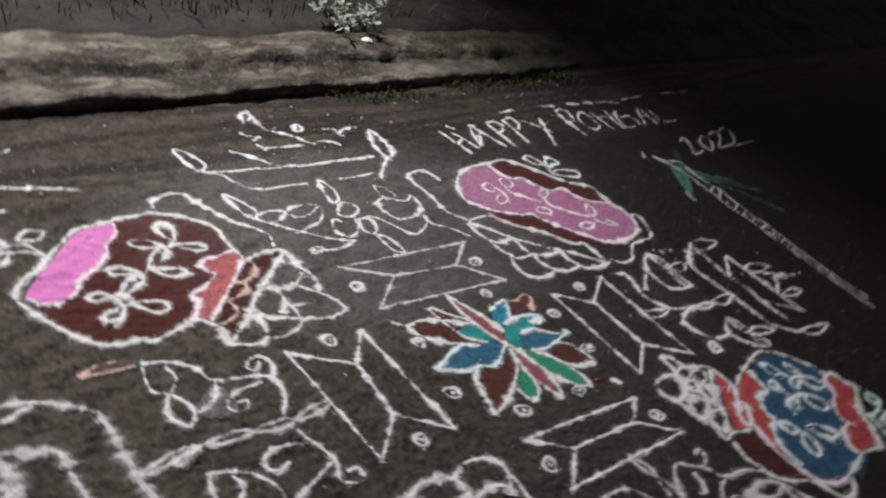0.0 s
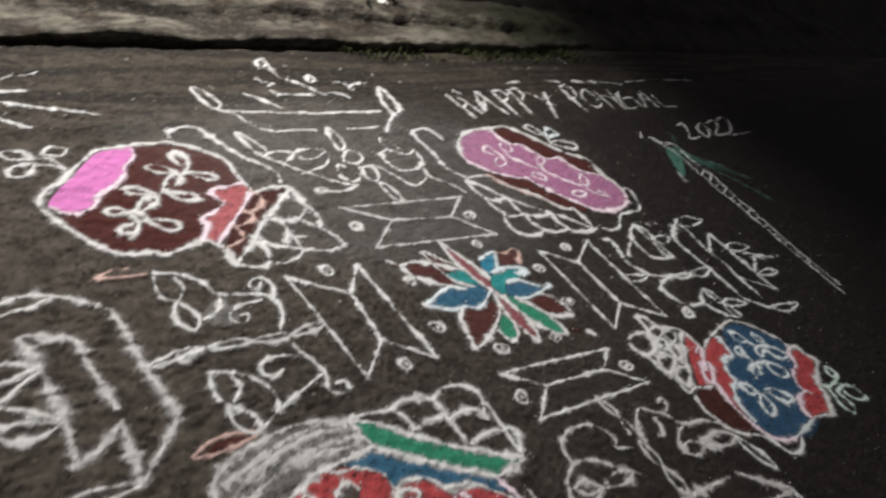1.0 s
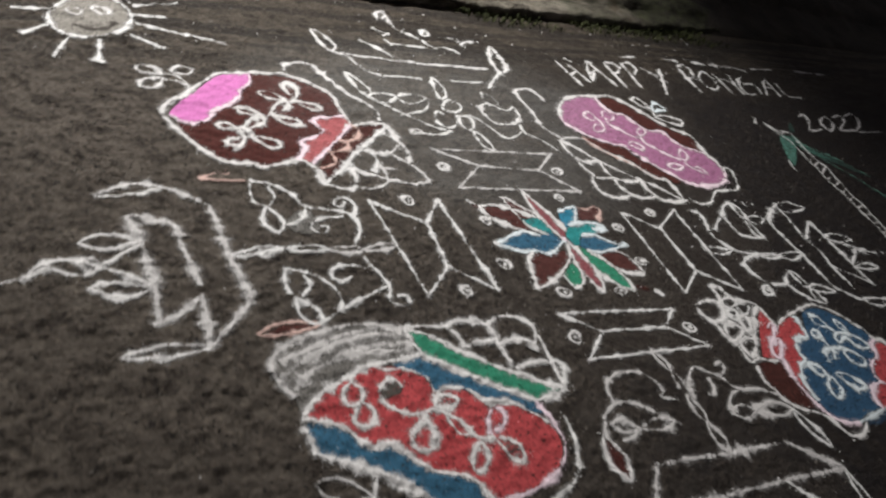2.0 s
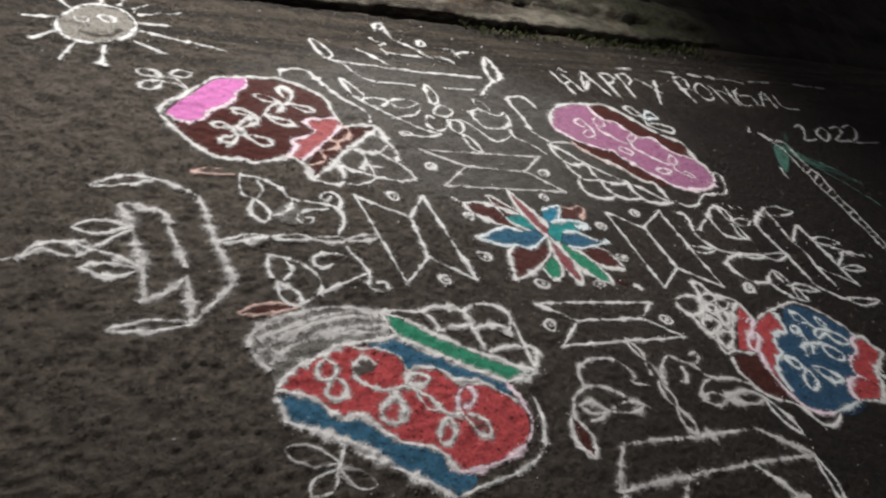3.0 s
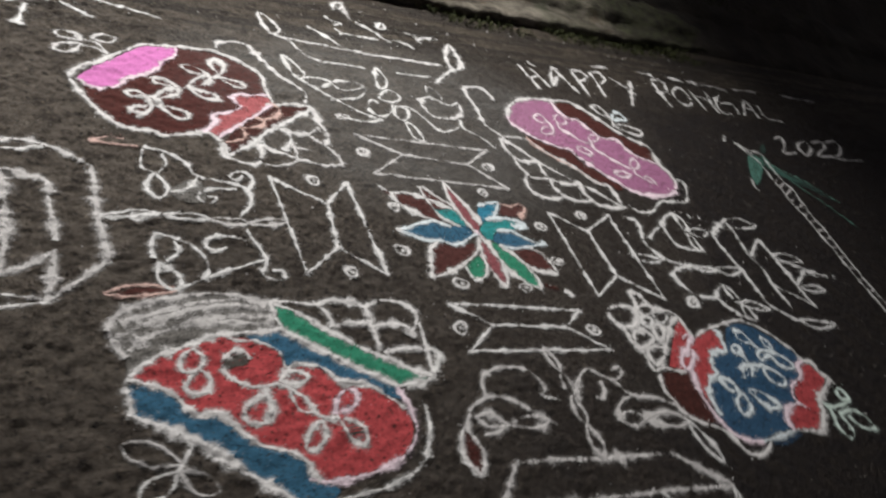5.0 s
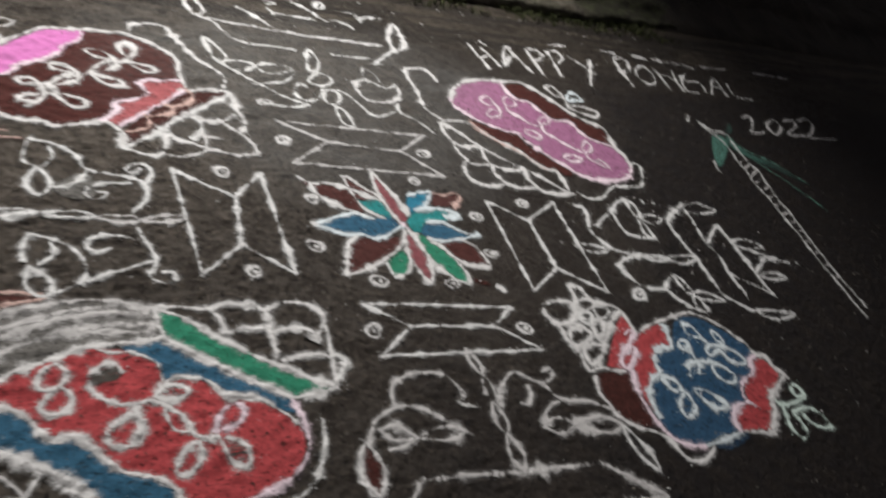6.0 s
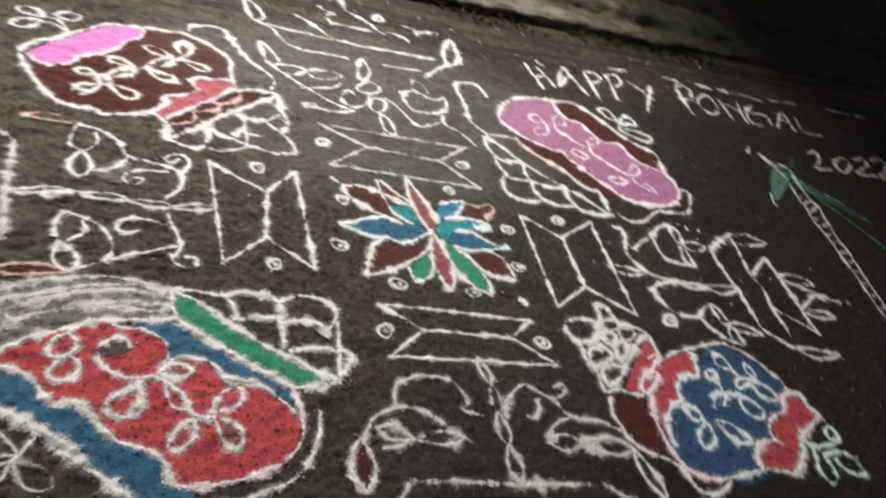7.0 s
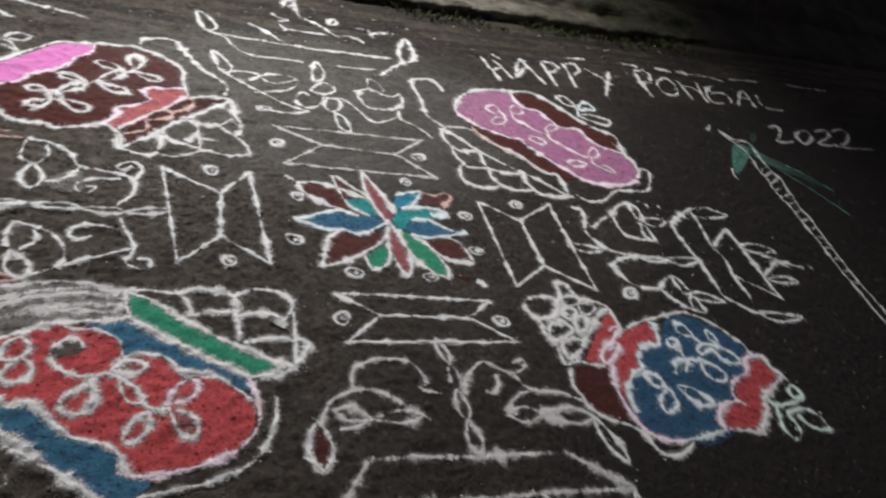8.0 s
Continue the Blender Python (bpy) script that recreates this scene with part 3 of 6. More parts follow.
curve(fig, "petal_line", "whiteblue", 0.009, [(0.085, -0.050), (0.132, -0.059), (0.193, -0.055), (0.230, -0.047), (0.291, -0.033)])
curve(fig, "petal_line", "white", 0.010, [(0.196, -0.050), (0.217, -0.069), (0.240, -0.096), (0.248, -0.145), (0.248, -0.196)])
curve(fig, "petal_line", "white", 0.009, [(0.105, -0.071), (0.128, -0.127), (0.158, -0.174), (0.197, -0.186), (0.247, -0.195)])
curve(fig, "petal_line", "white", 0.010, [(0.074, -0.038), (0.099, -0.077), (0.121, -0.123), (0.134, -0.179), (0.137, -0.236), (0.119, -0.275)])
curve(fig, "petal_line", "white", 0.009, [(0.033, -0.012), (0.031, -0.062), (0.032, -0.117), (0.043, -0.180), (0.068, -0.225), (0.118, -0.271)])
curve(fig, "petal_line", "white", 0.010, [(0.005, -0.001), (-0.024, -0.073), (-0.034, -0.143), (-0.029, -0.197), (-0.018, -0.259)])
curve(fig, "petal_line", "white", 0.010, [(0.015, 0.018), (0.026, -0.043), (0.029, -0.104), (0.024, -0.175), (0.004, -0.226), (-0.018, -0.259)])
curve(fig, "petal_line", "white", 0.009, [(-0.040, -0.093), (-0.033, -0.123), (-0.046, -0.162), (-0.074, -0.200), (-0.123, -0.221)])
curve(fig, "petal_line", "whitesoft", 0.008, [(-0.127, -0.224), (-0.129, -0.178), (-0.128, -0.151)])
curve(fig, "petal_line", "white", 0.010, [(0.003, -0.006), (-0.038, -0.071), (-0.099, -0.117), (-0.163, -0.155), (-0.230, -0.185), (-0.283, -0.195)])
straight(fig, "petal_line", "white", 0.011, [(-0.284, -0.198), (-0.258, -0.136), (-0.224, -0.055), (-0.172, -0.014)])
curve(fig, "petal_line", "whiteblue", 0.010, [(-0.314, 0.040), (-0.262, 0.056), (-0.203, 0.078), (-0.145, 0.089), (-0.109, 0.071), (-0.085, 0.061)])
curve(fig, "petal_line", "whiteblue", 0.010, [(-0.299, 0.035), (-0.266, 0.014), (-0.220, -0.010), (-0.162, -0.016), (-0.115, -0.037), (-0.060, -0.016), (-0.017, 0.010), (0.016, 0.022)])
curve(fig, "petal_line", "white", 0.014, [(-0.316, 0.040), (-0.292, 0.040)])
curve(fig, "petal_line", "whitepink", 0.012, [(0.005, 0.040), (0.015, 0.018), (0.022, -0.001)])
curve(fig, "petal_line", "white", 0.012, [(-0.025, -0.249), (-0.016, -0.259)])
patch(fig, "stray_patch", "maroonthin", [(0.140, -0.236), (0.185, -0.247), (0.210, -0.272), (0.190, -0.276), (0.151, -0.260)])
curve(fig, "stray_line", "white", 0.008, [(0.221, -0.280), (0.234, -0.293), (0.238, -0.315)])

fig = motif("gift_box", -0.04, -0.47, "white chalk line drawing of an open trough box on asphalt", "rangoli box")
trough(fig, "whitesoft", 0.008, (-0.249, 0.128), (0.248, 0.058), (-0.132, 0.023), (0.146, -0.011), (-0.264, -0.071), (0.261, -0.125))

fig = motif("gift_box", 0.54, -0.13, "white chalk line drawing of an open trough box on asphalt", "rangoli box")
trough(fig, "whitesoft", 0.008, (-0.132, 0.246), (-0.193, -0.218), (0.000, 0.136), (-0.033, -0.121), (0.183, 0.235), (0.113, -0.255))

fig = motif("gift_box", 0.03, 0.43, "white chalk line drawing of an open trough box on asphalt", "rangoli box")
trough(fig, "smoke", 0.010, (-0.290, 0.160), (0.305, 0.109), (-0.134, 0.037), (0.151, -0.006), (-0.309, -0.095), (0.266, -0.161))

fig = motif("gift_box", -0.56, 0.04, "white chalk line drawing of an open trough box on asphalt", "rangoli box")
trough(fig, "whitesoft", 0.0085, (-0.134, 0.244), (-0.147, -0.229), (0.029, 0.105), (-0.009, -0.115), (0.145, 0.231), (0.115, -0.244))

fig = motif("painted_pot", -0.83, 0.80, "maroon powder pot with pink lip and red band, chalk outlined", "rangoli pot")
patch(fig, "body_patch", "maroon", [(-0.381, -0.042), (-0.317, -0.045), (-0.264, -0.008), (-0.234, 0.043), (-0.169, 0.085), (-0.108, 0.147), (-0.033, 0.250), (-0.017, 0.315), (0.062, 0.321), (0.150, 0.304), (0.214, 0.259), (0.265, 0.200), (0.288, 0.145), (0.270, 0.026), (0.192, 0.001), (0.131, -0.012), (0.144, -0.089), (0.067, -0.146), (0.024, -0.162), (0.022, -0.196), (-0.030, -0.268), (-0.104, -0.284), (-0.165, -0.302), (-0.203, -0.283), (-0.258, -0.274), (-0.309, -0.252), (-0.343, -0.198), (-0.375, -0.127)])
patch(fig, "lip_patch", "pink", [(-0.397, 0.022), (-0.330, 0.105), (-0.275, 0.160), (-0.186, 0.257), (-0.136, 0.295), (-0.018, 0.319), (-0.032, 0.254), (-0.083, 0.191), (-0.108, 0.147), (-0.169, 0.085), (-0.234, 0.043), (-0.264, 0.001), (-0.316, -0.036), (-0.372, -0.023)])
patch(fig, "band_patch", "redpale", [(0.279, -0.015), (0.256, 0.017), (0.191, -0.003), (0.132, -0.015), (0.129, -0.052), (0.143, -0.088), (0.111, -0.113), (0.067, -0.146), (0.025, -0.165), (0.022, -0.199), (-0.010, -0.241), (-0.034, -0.276), (0.026, -0.277), (0.112, -0.201), (0.194, -0.126), (0.264, -0.058)])
patch(fig, "neck_patch", "maroonthin", [(0.257, -0.052), (0.355, -0.043), (0.435, -0.039), (0.358, -0.118), (0.242, -0.211), (0.130, -0.321), (0.016, -0.401), (0.012, -0.336), (0.087, -0.241), (0.181, -0.142)], False)
curve(fig, "outline", "white", 0.013, [(-0.425, 0.024), (-0.402, -0.071), (-0.377, -0.134), (-0.345, -0.203), (-0.311, -0.258), (-0.258, -0.280), (-0.203, -0.286), (-0.166, -0.308), (-0.105, -0.289), (-0.026, -0.272), (0.005, -0.294), (0.024, -0.342), (0.017, -0.418)])
curve(fig, "outline", "white", 0.012, [(-0.425, 0.024), (-0.398, 0.074), (-0.329, 0.127), (-0.273, 0.188), (-0.185, 0.271), (-0.134, 0.309), (-0.037, 0.323), (0.063, 0.331), (0.152, 0.315), (0.216, 0.269), (0.267, 0.211), (0.292, 0.156), (0.281, 0.085), (0.280, -0.033)])
curve(fig, "scallop", "whitepink", 0.010, [(-0.384, -0.031), (-0.349, -0.043), (-0.317, -0.045), (-0.264, -0.008), (-0.234, 0.043), (-0.169, 0.082), (-0.108, 0.141), (-0.094, 0.183), (-0.033, 0.250), (-0.018, 0.319)])
curve(fig, "scallop", "whitepink", 0.009, [(0.278, 0.018), (0.192, 0.001), (0.131, -0.012), (0.132, -0.056), (0.144, -0.089), (0.079, -0.132), (0.024, -0.161), (0.028, -0.195), (-0.030, -0.270)])
curve(fig, "neck_line", "whitepink", 0.008, [(0.278, -0.041), (0.194, -0.128), (0.111, -0.206), (0.018, -0.292)])
curve(fig, "outline", "white", 0.011, [(-0.425, 0.024), (-0.390, 0.006), (-0.384, -0.031)])
curve(fig, "neck_line", "white", 0.010, [(0.251, -0.047), (0.295, -0.045), (0.356, -0.037), (0.425, -0.034), (0.443, -0.057)])
curve(fig, "neck_loop", "whitemaroon", 0.010, [(0.271, -0.040), (0.294, -0.065), (0.287, -0.105), (0.259, -0.138), (0.213, -0.155)])
curve(fig, "neck_loop", "whitemaroon", 0.010, [(0.183, -0.139), (0.209, -0.165), (0.197, -0.199), (0.155, -0.216), (0.116, -0.225)])
curve(fig, "neck_loop", "whitemaroon", 0.010, [(0.105, -0.215), (0.118, -0.248), (0.109, -0.289), (0.080, -0.310), (0.034, -0.318)])
curve(fig, "rim", "whitesoft", 0.014, [(0.011, -0.410), (0.054, -0.380), (0.130, -0.321), (0.182, -0.262), (0.242, -0.209), (0.303, -0.162), (0.358, -0.118), (0.439, -0.054)])
curve(fig, "cone_edge", "white", 0.013, [(0.428, -0.037), (0.440, -0.091), (0.433, -0.156), (0.445, -0.214), (0.441, -0.253), (0.410, -0.301)])
curve(fig, "cone_edge", "white", 0.012, [(0.349, -0.222), (0.377, -0.264), (0.409, -0.305), (0.432, -0.351), (0.441, -0.422)])
curve(fig, "cone_edge", "white", 0.013, [(0.440, -0.425), (0.381, -0.435), (0.333, -0.431), (0.297, -0.409), (0.267, -0.404)])
curve(fig, "cone_edge", "white", 0.012, [(0.267, -0.407), (0.240, -0.436), (0.193, -0.447), (0.149, -0.441), (0.132, -0.424)])
curve(fig, "cone_edge", "white", 0.012, [(0.132, -0.426), (0.097, -0.447), (0.061, -0.438), (0.027, -0.420), (0.011, -0.407), (0.012, -0.336)])
curve(fig, "scale", "white", 0.011, [(0.243, -0.206), (0.280, -0.225), (0.311, -0.244), (0.373, -0.228), (0.422, -0.189)])
curve(fig, "scale", "whitesoft", 0.011, [(0.281, -0.229), (0.284, -0.271), (0.269, -0.314), (0.232, -0.353)])
curve(fig, "scale", "smoke", 0.014, [(0.265, -0.314), (0.296, -0.331), (0.342, -0.341)])
curve(fig, "scale", "white", 0.010, [(0.148, -0.312), (0.188, -0.352), (0.230, -0.375), (0.267, -0.396)])
curve(fig, "scale", "white", 0.013, [(0.146, -0.309), (0.151, -0.363), (0.133, -0.425)])
curve(fig, "scale", "white", 0.014, [(0.273, -0.296), (0.281, -0.347), (0.269, -0.406)])
curve(fig, "scale", "white", 0.011, [(0.383, -0.217), (0.428, -0.220), (0.441, -0.253)])
curve(fig, "handle", "white", 0.010, [(0.151, 0.355), (0.172, 0.402), (0.241, 0.433), (0.294, 0.415), (0.320, 0.324), (0.363, 0.192), (0.425, 0.108), (0.441, 0.044), (0.412, -0.032)])
curve(fig, "stem", "white", 0.009, [(-0.275, 0.191), (-0.307, 0.271), (-0.360, 0.279)])
curve(fig, "stem", "white", 0.008, [(-0.283, 0.206), (-0.325, 0.234), (-0.369, 0.239)])
loop(fig, "leaf_loop", "white", 0.011, (-0.357, 0.279), (-0.441, 0.335), 0.031)
loop(fig, "leaf_loop", "white", 0.011, (-0.364, 0.247), (-0.456, 0.191), 0.029)
loop(fig, "leaf_loop", "white", 0.011, (-0.319, 0.303), (-0.232, 0.335), 0.029)
curve(fig, "flower_stem", "white", 0.009, [(-0.188, -0.073), (-0.175, -0.127), (-0.147, -0.120), (-0.164, -0.078), (-0.178, -0.074)])
loop(fig, "flower_loop", "white", 0.011, (-0.182, -0.072), (-0.253, -0.049), 0.020)
loop(fig, "flower_loop", "white", 0.011, (-0.176, -0.128), (-0.253, -0.182), 0.022)
loop(fig, "flower_loop", "white", 0.011, (-0.151, -0.125), (-0.064, -0.189), 0.027)
loop(fig, "flower_loop", "white", 0.011, (-0.166, -0.079), (-0.067, -0.007), 0.022)
curve(fig, "flower_stem", "white", 0.009, [(-0.067, -0.007), (-0.026, 0.017)])
loop(fig, "flower_loop", "white", 0.011, (-0.059, 0.012), (-0.149, 0.059), 0.022)
loop(fig, "flower_loop", "white", 0.011, (-0.026, 0.009), (0.074, -0.045), 0.024)
loop(fig, "flower_loop", "white", 0.011, (-0.028, 0.021), (0.073, 0.110), 0.020)
curve(fig, "flower_stem", "white", 0.009, [(0.061, 0.120), (0.077, 0.107), (0.116, 0.127)])
loop(fig, "flower_loop", "white", 0.011, (0.072, 0.123), (-0.022, 0.182), 0.024)
loop(fig, "flower_loop", "white", 0.011, (0.116, 0.136), (0.124, 0.257), 0.027)
loop(fig, "flower_loop", "white", 0.011, (0.111, 0.122), (0.199, 0.056), 0.022)
curve(fig, "chalk_leaf", "whitemaroon", 0.008, [(-0.297, -0.337), (-0.356, -0.340), (-0.392, -0.353), (-0.348, -0.371), (-0.260, -0.386)])

fig = motif("painted_pot", -0.85, -0.60, "red powder pot with blue bands and green rim, chalk outlined", "rangoli pot")
patch(fig, "bare_patch", "ash", [(-0.180, 0.098), (-0.162, 0.121), (-0.124, 0.127), (-0.109, 0.108), (-0.127, 0.085), (-0.154, 0.081), (-0.177, 0.080)])
patch(fig, "bare_patch", "ash", [(-0.147, -0.041), (-0.107, -0.020), (-0.098, -0.050), (-0.112, -0.078), (-0.135, -0.094), (-0.159, -0.083), (-0.162, -0.057)])
patch(fig, "bare_patch", "ash", [(-0.036, -0.158), (-0.012, -0.131), (0.009, -0.118), (0.011, -0.152), (-0.016, -0.182), (-0.041, -0.182)])
patch(fig, "bare_patch", "ash", [(-0.043, 0.023), (-0.031, 0.042), (-0.010, 0.049), (0.017, 0.035), (0.010, 0.018), (-0.021, 0.012)])
patch(fig, "bare_patch", "ash", [(0.070, -0.123), (0.106, -0.140), (0.108, -0.184), (0.073, -0.167)])
curve(fig, "flower_loop", "white", 0.010, [(-0.277, 0.123), (-0.240, 0.147), (-0.226, 0.114), (-0.244, 0.084), (-0.281, 0.080)], True)
curve(fig, "flower_loop", "white", 0.010, [(-0.242, 0.081), (-0.221, 0.054), (-0.235, 0.021), (-0.263, 0.010), (-0.284, 0.027), (-0.279, 0.046)], True)
curve(fig, "flower_loop", "white", 0.011, [(-0.108, 0.103), (-0.122, 0.132), (-0.160, 0.125), (-0.183, 0.097), (-0.175, 0.055), (-0.144, 0.025), (-0.103, 0.008)])
curve(fig, "flower_loop", "white", 0.011, [(-0.050, 0.022), (-0.033, 0.046), (-0.008, 0.053), (0.021, 0.038), (0.016, 0.017), (-0.022, 0.008)], True)
curve(fig, "flower_stem", "white", 0.011, [(-0.103, 0.008), (-0.070, 0.010), (-0.038, -0.005), (-0.009, -0.036)])
curve(fig, "flower_loop", "white", 0.012, [(-0.100, 0.004), (-0.098, -0.020), (-0.094, -0.049), (-0.110, -0.080), (-0.136, -0.097), (-0.161, -0.086), (-0.164, -0.054), (-0.146, -0.035), (-0.108, -0.015)])
curve(fig, "flower_loop", "white", 0.009, [(-0.039, -0.018), (-0.008, -0.034), (0.005, -0.083), (-0.028, -0.072), (-0.039, -0.043)], True)
curve(fig, "flower_stem", "white", 0.010, [(0.004, -0.083), (0.020, -0.109), (0.062, -0.112)])
curve(fig, "flower_loop", "whitepink", 0.010, [(0.054, -0.099), (0.077, -0.054), (0.117, -0.024), (0.135, -0.045), (0.115, -0.078), (0.074, -0.096)])
curve(fig, "flower_loop", "white", 0.011, [(0.011, -0.115), (0.012, -0.153), (-0.017, -0.186), (-0.044, -0.185), (-0.039, -0.158), (-0.013, -0.129)], True)
curve(fig, "flower_loop", "white", 0.011, [(0.063, -0.115), (0.110, -0.137), (0.112, -0.187), (0.093, -0.196), (0.069, -0.170)], True)
patch(fig, "body_patch", "red", [(-0.405, 0.064), (-0.383, 0.096), (-0.336, 0.128), (-0.270, 0.158), (-0.179, 0.187), (-0.090, 0.170), (-0.041, 0.131), (-0.028, 0.096), (-0.024, 0.069), (0.015, 0.073), (0.058, 0.055), (0.103, 0.006), (0.164, -0.018), (0.215, -0.058), (0.249, -0.110), (0.247, -0.171), (0.216, -0.221), (0.159, -0.259), (0.057, -0.279), (-0.009, -0.276), (-0.045, -0.269), (-0.053, -0.240), (-0.061, -0.211), (-0.100, -0.180), (-0.154, -0.149), (-0.177, -0.119), (-0.204, -0.080), (-0.237, -0.055), (-0.276, -0.046), (-0.294, -0.019), (-0.309, 0.013), (-0.340, 0.041)])
patch(fig, "lip_patch", "blue", [(-0.394, 0.062), (-0.340, 0.041), (-0.309, 0.013), (-0.294, -0.019), (-0.276, -0.046), (-0.237, -0.055), (-0.204, -0.080), (-0.177, -0.119), (-0.154, -0.149), (-0.100, -0.180), (-0.061, -0.211), (-0.053, -0.240), (-0.045, -0.269), (-0.002, -0.293), (-0.019, -0.321), (-0.091, -0.335), (-0.140, -0.284), (-0.206, -0.211), (-0.283, -0.129), (-0.345, -0.079), (-0.408, -0.033), (-0.412, -0.001), (-0.416, 0.038)])
patch(fig, "band_patch", "blue", [(-0.100, 0.183), (-0.001, 0.197), (0.028, 0.167), (0.089, 0.112), (0.151, 0.057), (0.206, 0.020), (0.254, -0.026), (0.258, -0.081), (0.215, -0.058), (0.164, -0.018), (0.103, 0.006), (0.058, 0.055), (0.015, 0.073), (-0.024, 0.069), (-0.028, 0.096), (-0.041, 0.131)])
patch(fig, "rim_patch", "green", [(-0.001, 0.300), (0.069, 0.249), (0.141, 0.173), (0.219, 0.107), (0.297, 0.040), (0.370, -0.021), (0.263, -0.029), (0.206, 0.020), (0.141, 0.071), (0.076, 0.122), (0.003, 0.187), (-0.002, 0.243)], False)
curve(fig, "outline", "white", 0.013, [(-0.417, 0.052), (-0.390, 0.092), (-0.335, 0.132), (-0.266, 0.161), (-0.178, 0.189), (-0.095, 0.195), (-0.001, 0.197)])
curve(fig, "scallop", "white", 0.009, [(-0.152, 0.175), (-0.079, 0.158), (-0.036, 0.125), (-0.027, 0.085), (-0.024, 0.063), (0.015, 0.073), (0.066, 0.053), (0.101, 0.002), (0.164, -0.018), (0.215, -0.058), (0.246, -0.114)])
curve(fig, "outline", "whitepink", 0.008, [(0.257, -0.038), (0.263, -0.104), (0.255, -0.174), (0.221, -0.223), (0.157, -0.263), (0.055, -0.282), (-0.011, -0.281), (-0.065, -0.262)])
curve(fig, "outline", "whitethin", 0.009, [(0.310, -0.108), (0.290, -0.185), (0.223, -0.281), (0.119, -0.319), (0.008, -0.330), (-0.088, -0.344)])
curve(fig, "scallop", "white", 0.010, [(-0.406, 0.066), (-0.340, 0.041), (-0.305, 0.006), (-0.290, -0.029), (-0.272, -0.052), (-0.229, -0.054), (-0.199, -0.085), (-0.173, -0.126), (-0.149, -0.155), (-0.093, -0.182), (-0.057, -0.218), (-0.050, -0.250), (-0.040, -0.274)])
curve(fig, "outline", "white", 0.013, [(-0.421, -0.026), (-0.345, -0.079), (-0.283, -0.129), (-0.206, -0.211), (-0.140, -0.284), (-0.090, -0.346)])
curve(fig, "outline", "white", 0.011, [(-0.417, 0.052), (-0.414, 0.016), (-0.411, -0.024)])
curve(fig, "scale", "white", 0.011, [(-0.001, 0.308), (0.091, 0.292), (0.141, 0.261), (0.152, 0.194)])
curve(fig, "scale", "white", 0.011, [(0.122, 0.280), (0.188, 0.295), (0.271, 0.264), (0.262, 0.179)])
curve(fig, "scale", "white", 0.012, [(0.271, 0.264), (0.346, 0.286), (0.415, 0.258), (0.424, 0.204), (0.372, 0.140)])
curve(fig, "scale", "white", 0.011, [(0.152, 0.194), (0.215, 0.202), (0.262, 0.179), (0.258, 0.090)])
curve(fig, "scale", "white", 0.011, [(0.262, 0.179), (0.349, 0.188), (0.386, 0.162)])
curve(fig, "scale", "white", 0.011, [(0.267, 0.083), (0.312, 0.095), (0.372, 0.091), (0.405, 0.071)])
curve(fig, "scale", "white", 0.011, [(0.424, 0.204), (0.407, 0.095), (0.383, -0.017)])
curve(fig, "scale", "whitethin", 0.012, [(0.402, 0.089), (0.439, 0.062), (0.391, 0.003)])
patch(fig, "hatch_patch", "dust_light", [(-0.404, 0.278), (-0.277, 0.330), (-0.131, 0.342), (-0.004, 0.301), (-0.011, 0.211), (-0.094, 0.198), (-0.232, 0.172), (-0.353, 0.118), (-0.405, 0.088), (-0.401, 0.160), (-0.433, 0.207)])
curve(fig, "hatch_line", "smoke", 0.014, [(-0.434, 0.226), (-0.391, 0.295), (-0.277, 0.330), (-0.131, 0.342), (-0.004, 0.301)])
curve(fig, "hatch_line", "smoke", 0.016, [(-0.420, 0.204), (-0.302, 0.262), (-0.133, 0.297), (0.005, 0.264)])
curve(fig, "hatch_line", "smoke", 0.018, [(-0.398, 0.252), (-0.276, 0.292), (-0.108, 0.318), (-0.017, 0.292)])
curve(fig, "hatch_line", "smoke", 0.016, [(-0.393, 0.162), (-0.319, 0.215), (-0.204, 0.241), (-0.080, 0.228), (-0.014, 0.223)])
curve(fig, "hatch_line", "smoke", 0.020, [(-0.370, 0.190), (-0.251, 0.239), (-0.116, 0.259), (-0.005, 0.243)])
curve(fig, "hatch_line", "smoke", 0.014, [(-0.431, 0.222), (-0.402, 0.138)])
curve(fig, "stem", "white", 0.008, [(-0.297, -0.129), (-0.330, -0.175), (-0.353, -0.213)])
loop(fig, "leaf_loop", "smoke", 0.008, (-0.332, -0.174), (-0.446, -0.106), 0.030)
loop(fig, "leaf_loop", "whitethin", 0.009, (-0.341, -0.194), (-0.431, -0.246), 0.026)
loop(fig, "leaf_loop", "smoke", 0.008, (-0.339, -0.195), (-0.269, -0.260), 0.026)
curve(fig, "rim_line", "white", 0.013, [(0.002, 0.192), (0.076, 0.122), (0.138, 0.067), (0.202, 0.015), (0.260, -0.032)])
curve(fig, "rim_line", "white", 0.011, [(-0.002, 0.305), (0.069, 0.249), (0.141, 0.173), (0.216, 0.103), (0.297, 0.040), (0.383, -0.024)])
curve(fig, "rim_line", "white", 0.010, [(-0.002, 0.305), (-0.005, 0.243), (0.004, 0.189)])
curve(fig, "rim_line", "white", 0.012, [(0.383, -0.024), (0.320, -0.034), (0.260, -0.032)])

fig = motif("painted_pot", 0.74, -0.71, "blue powder pot with red bands and chalk scales", "rangoli pot")
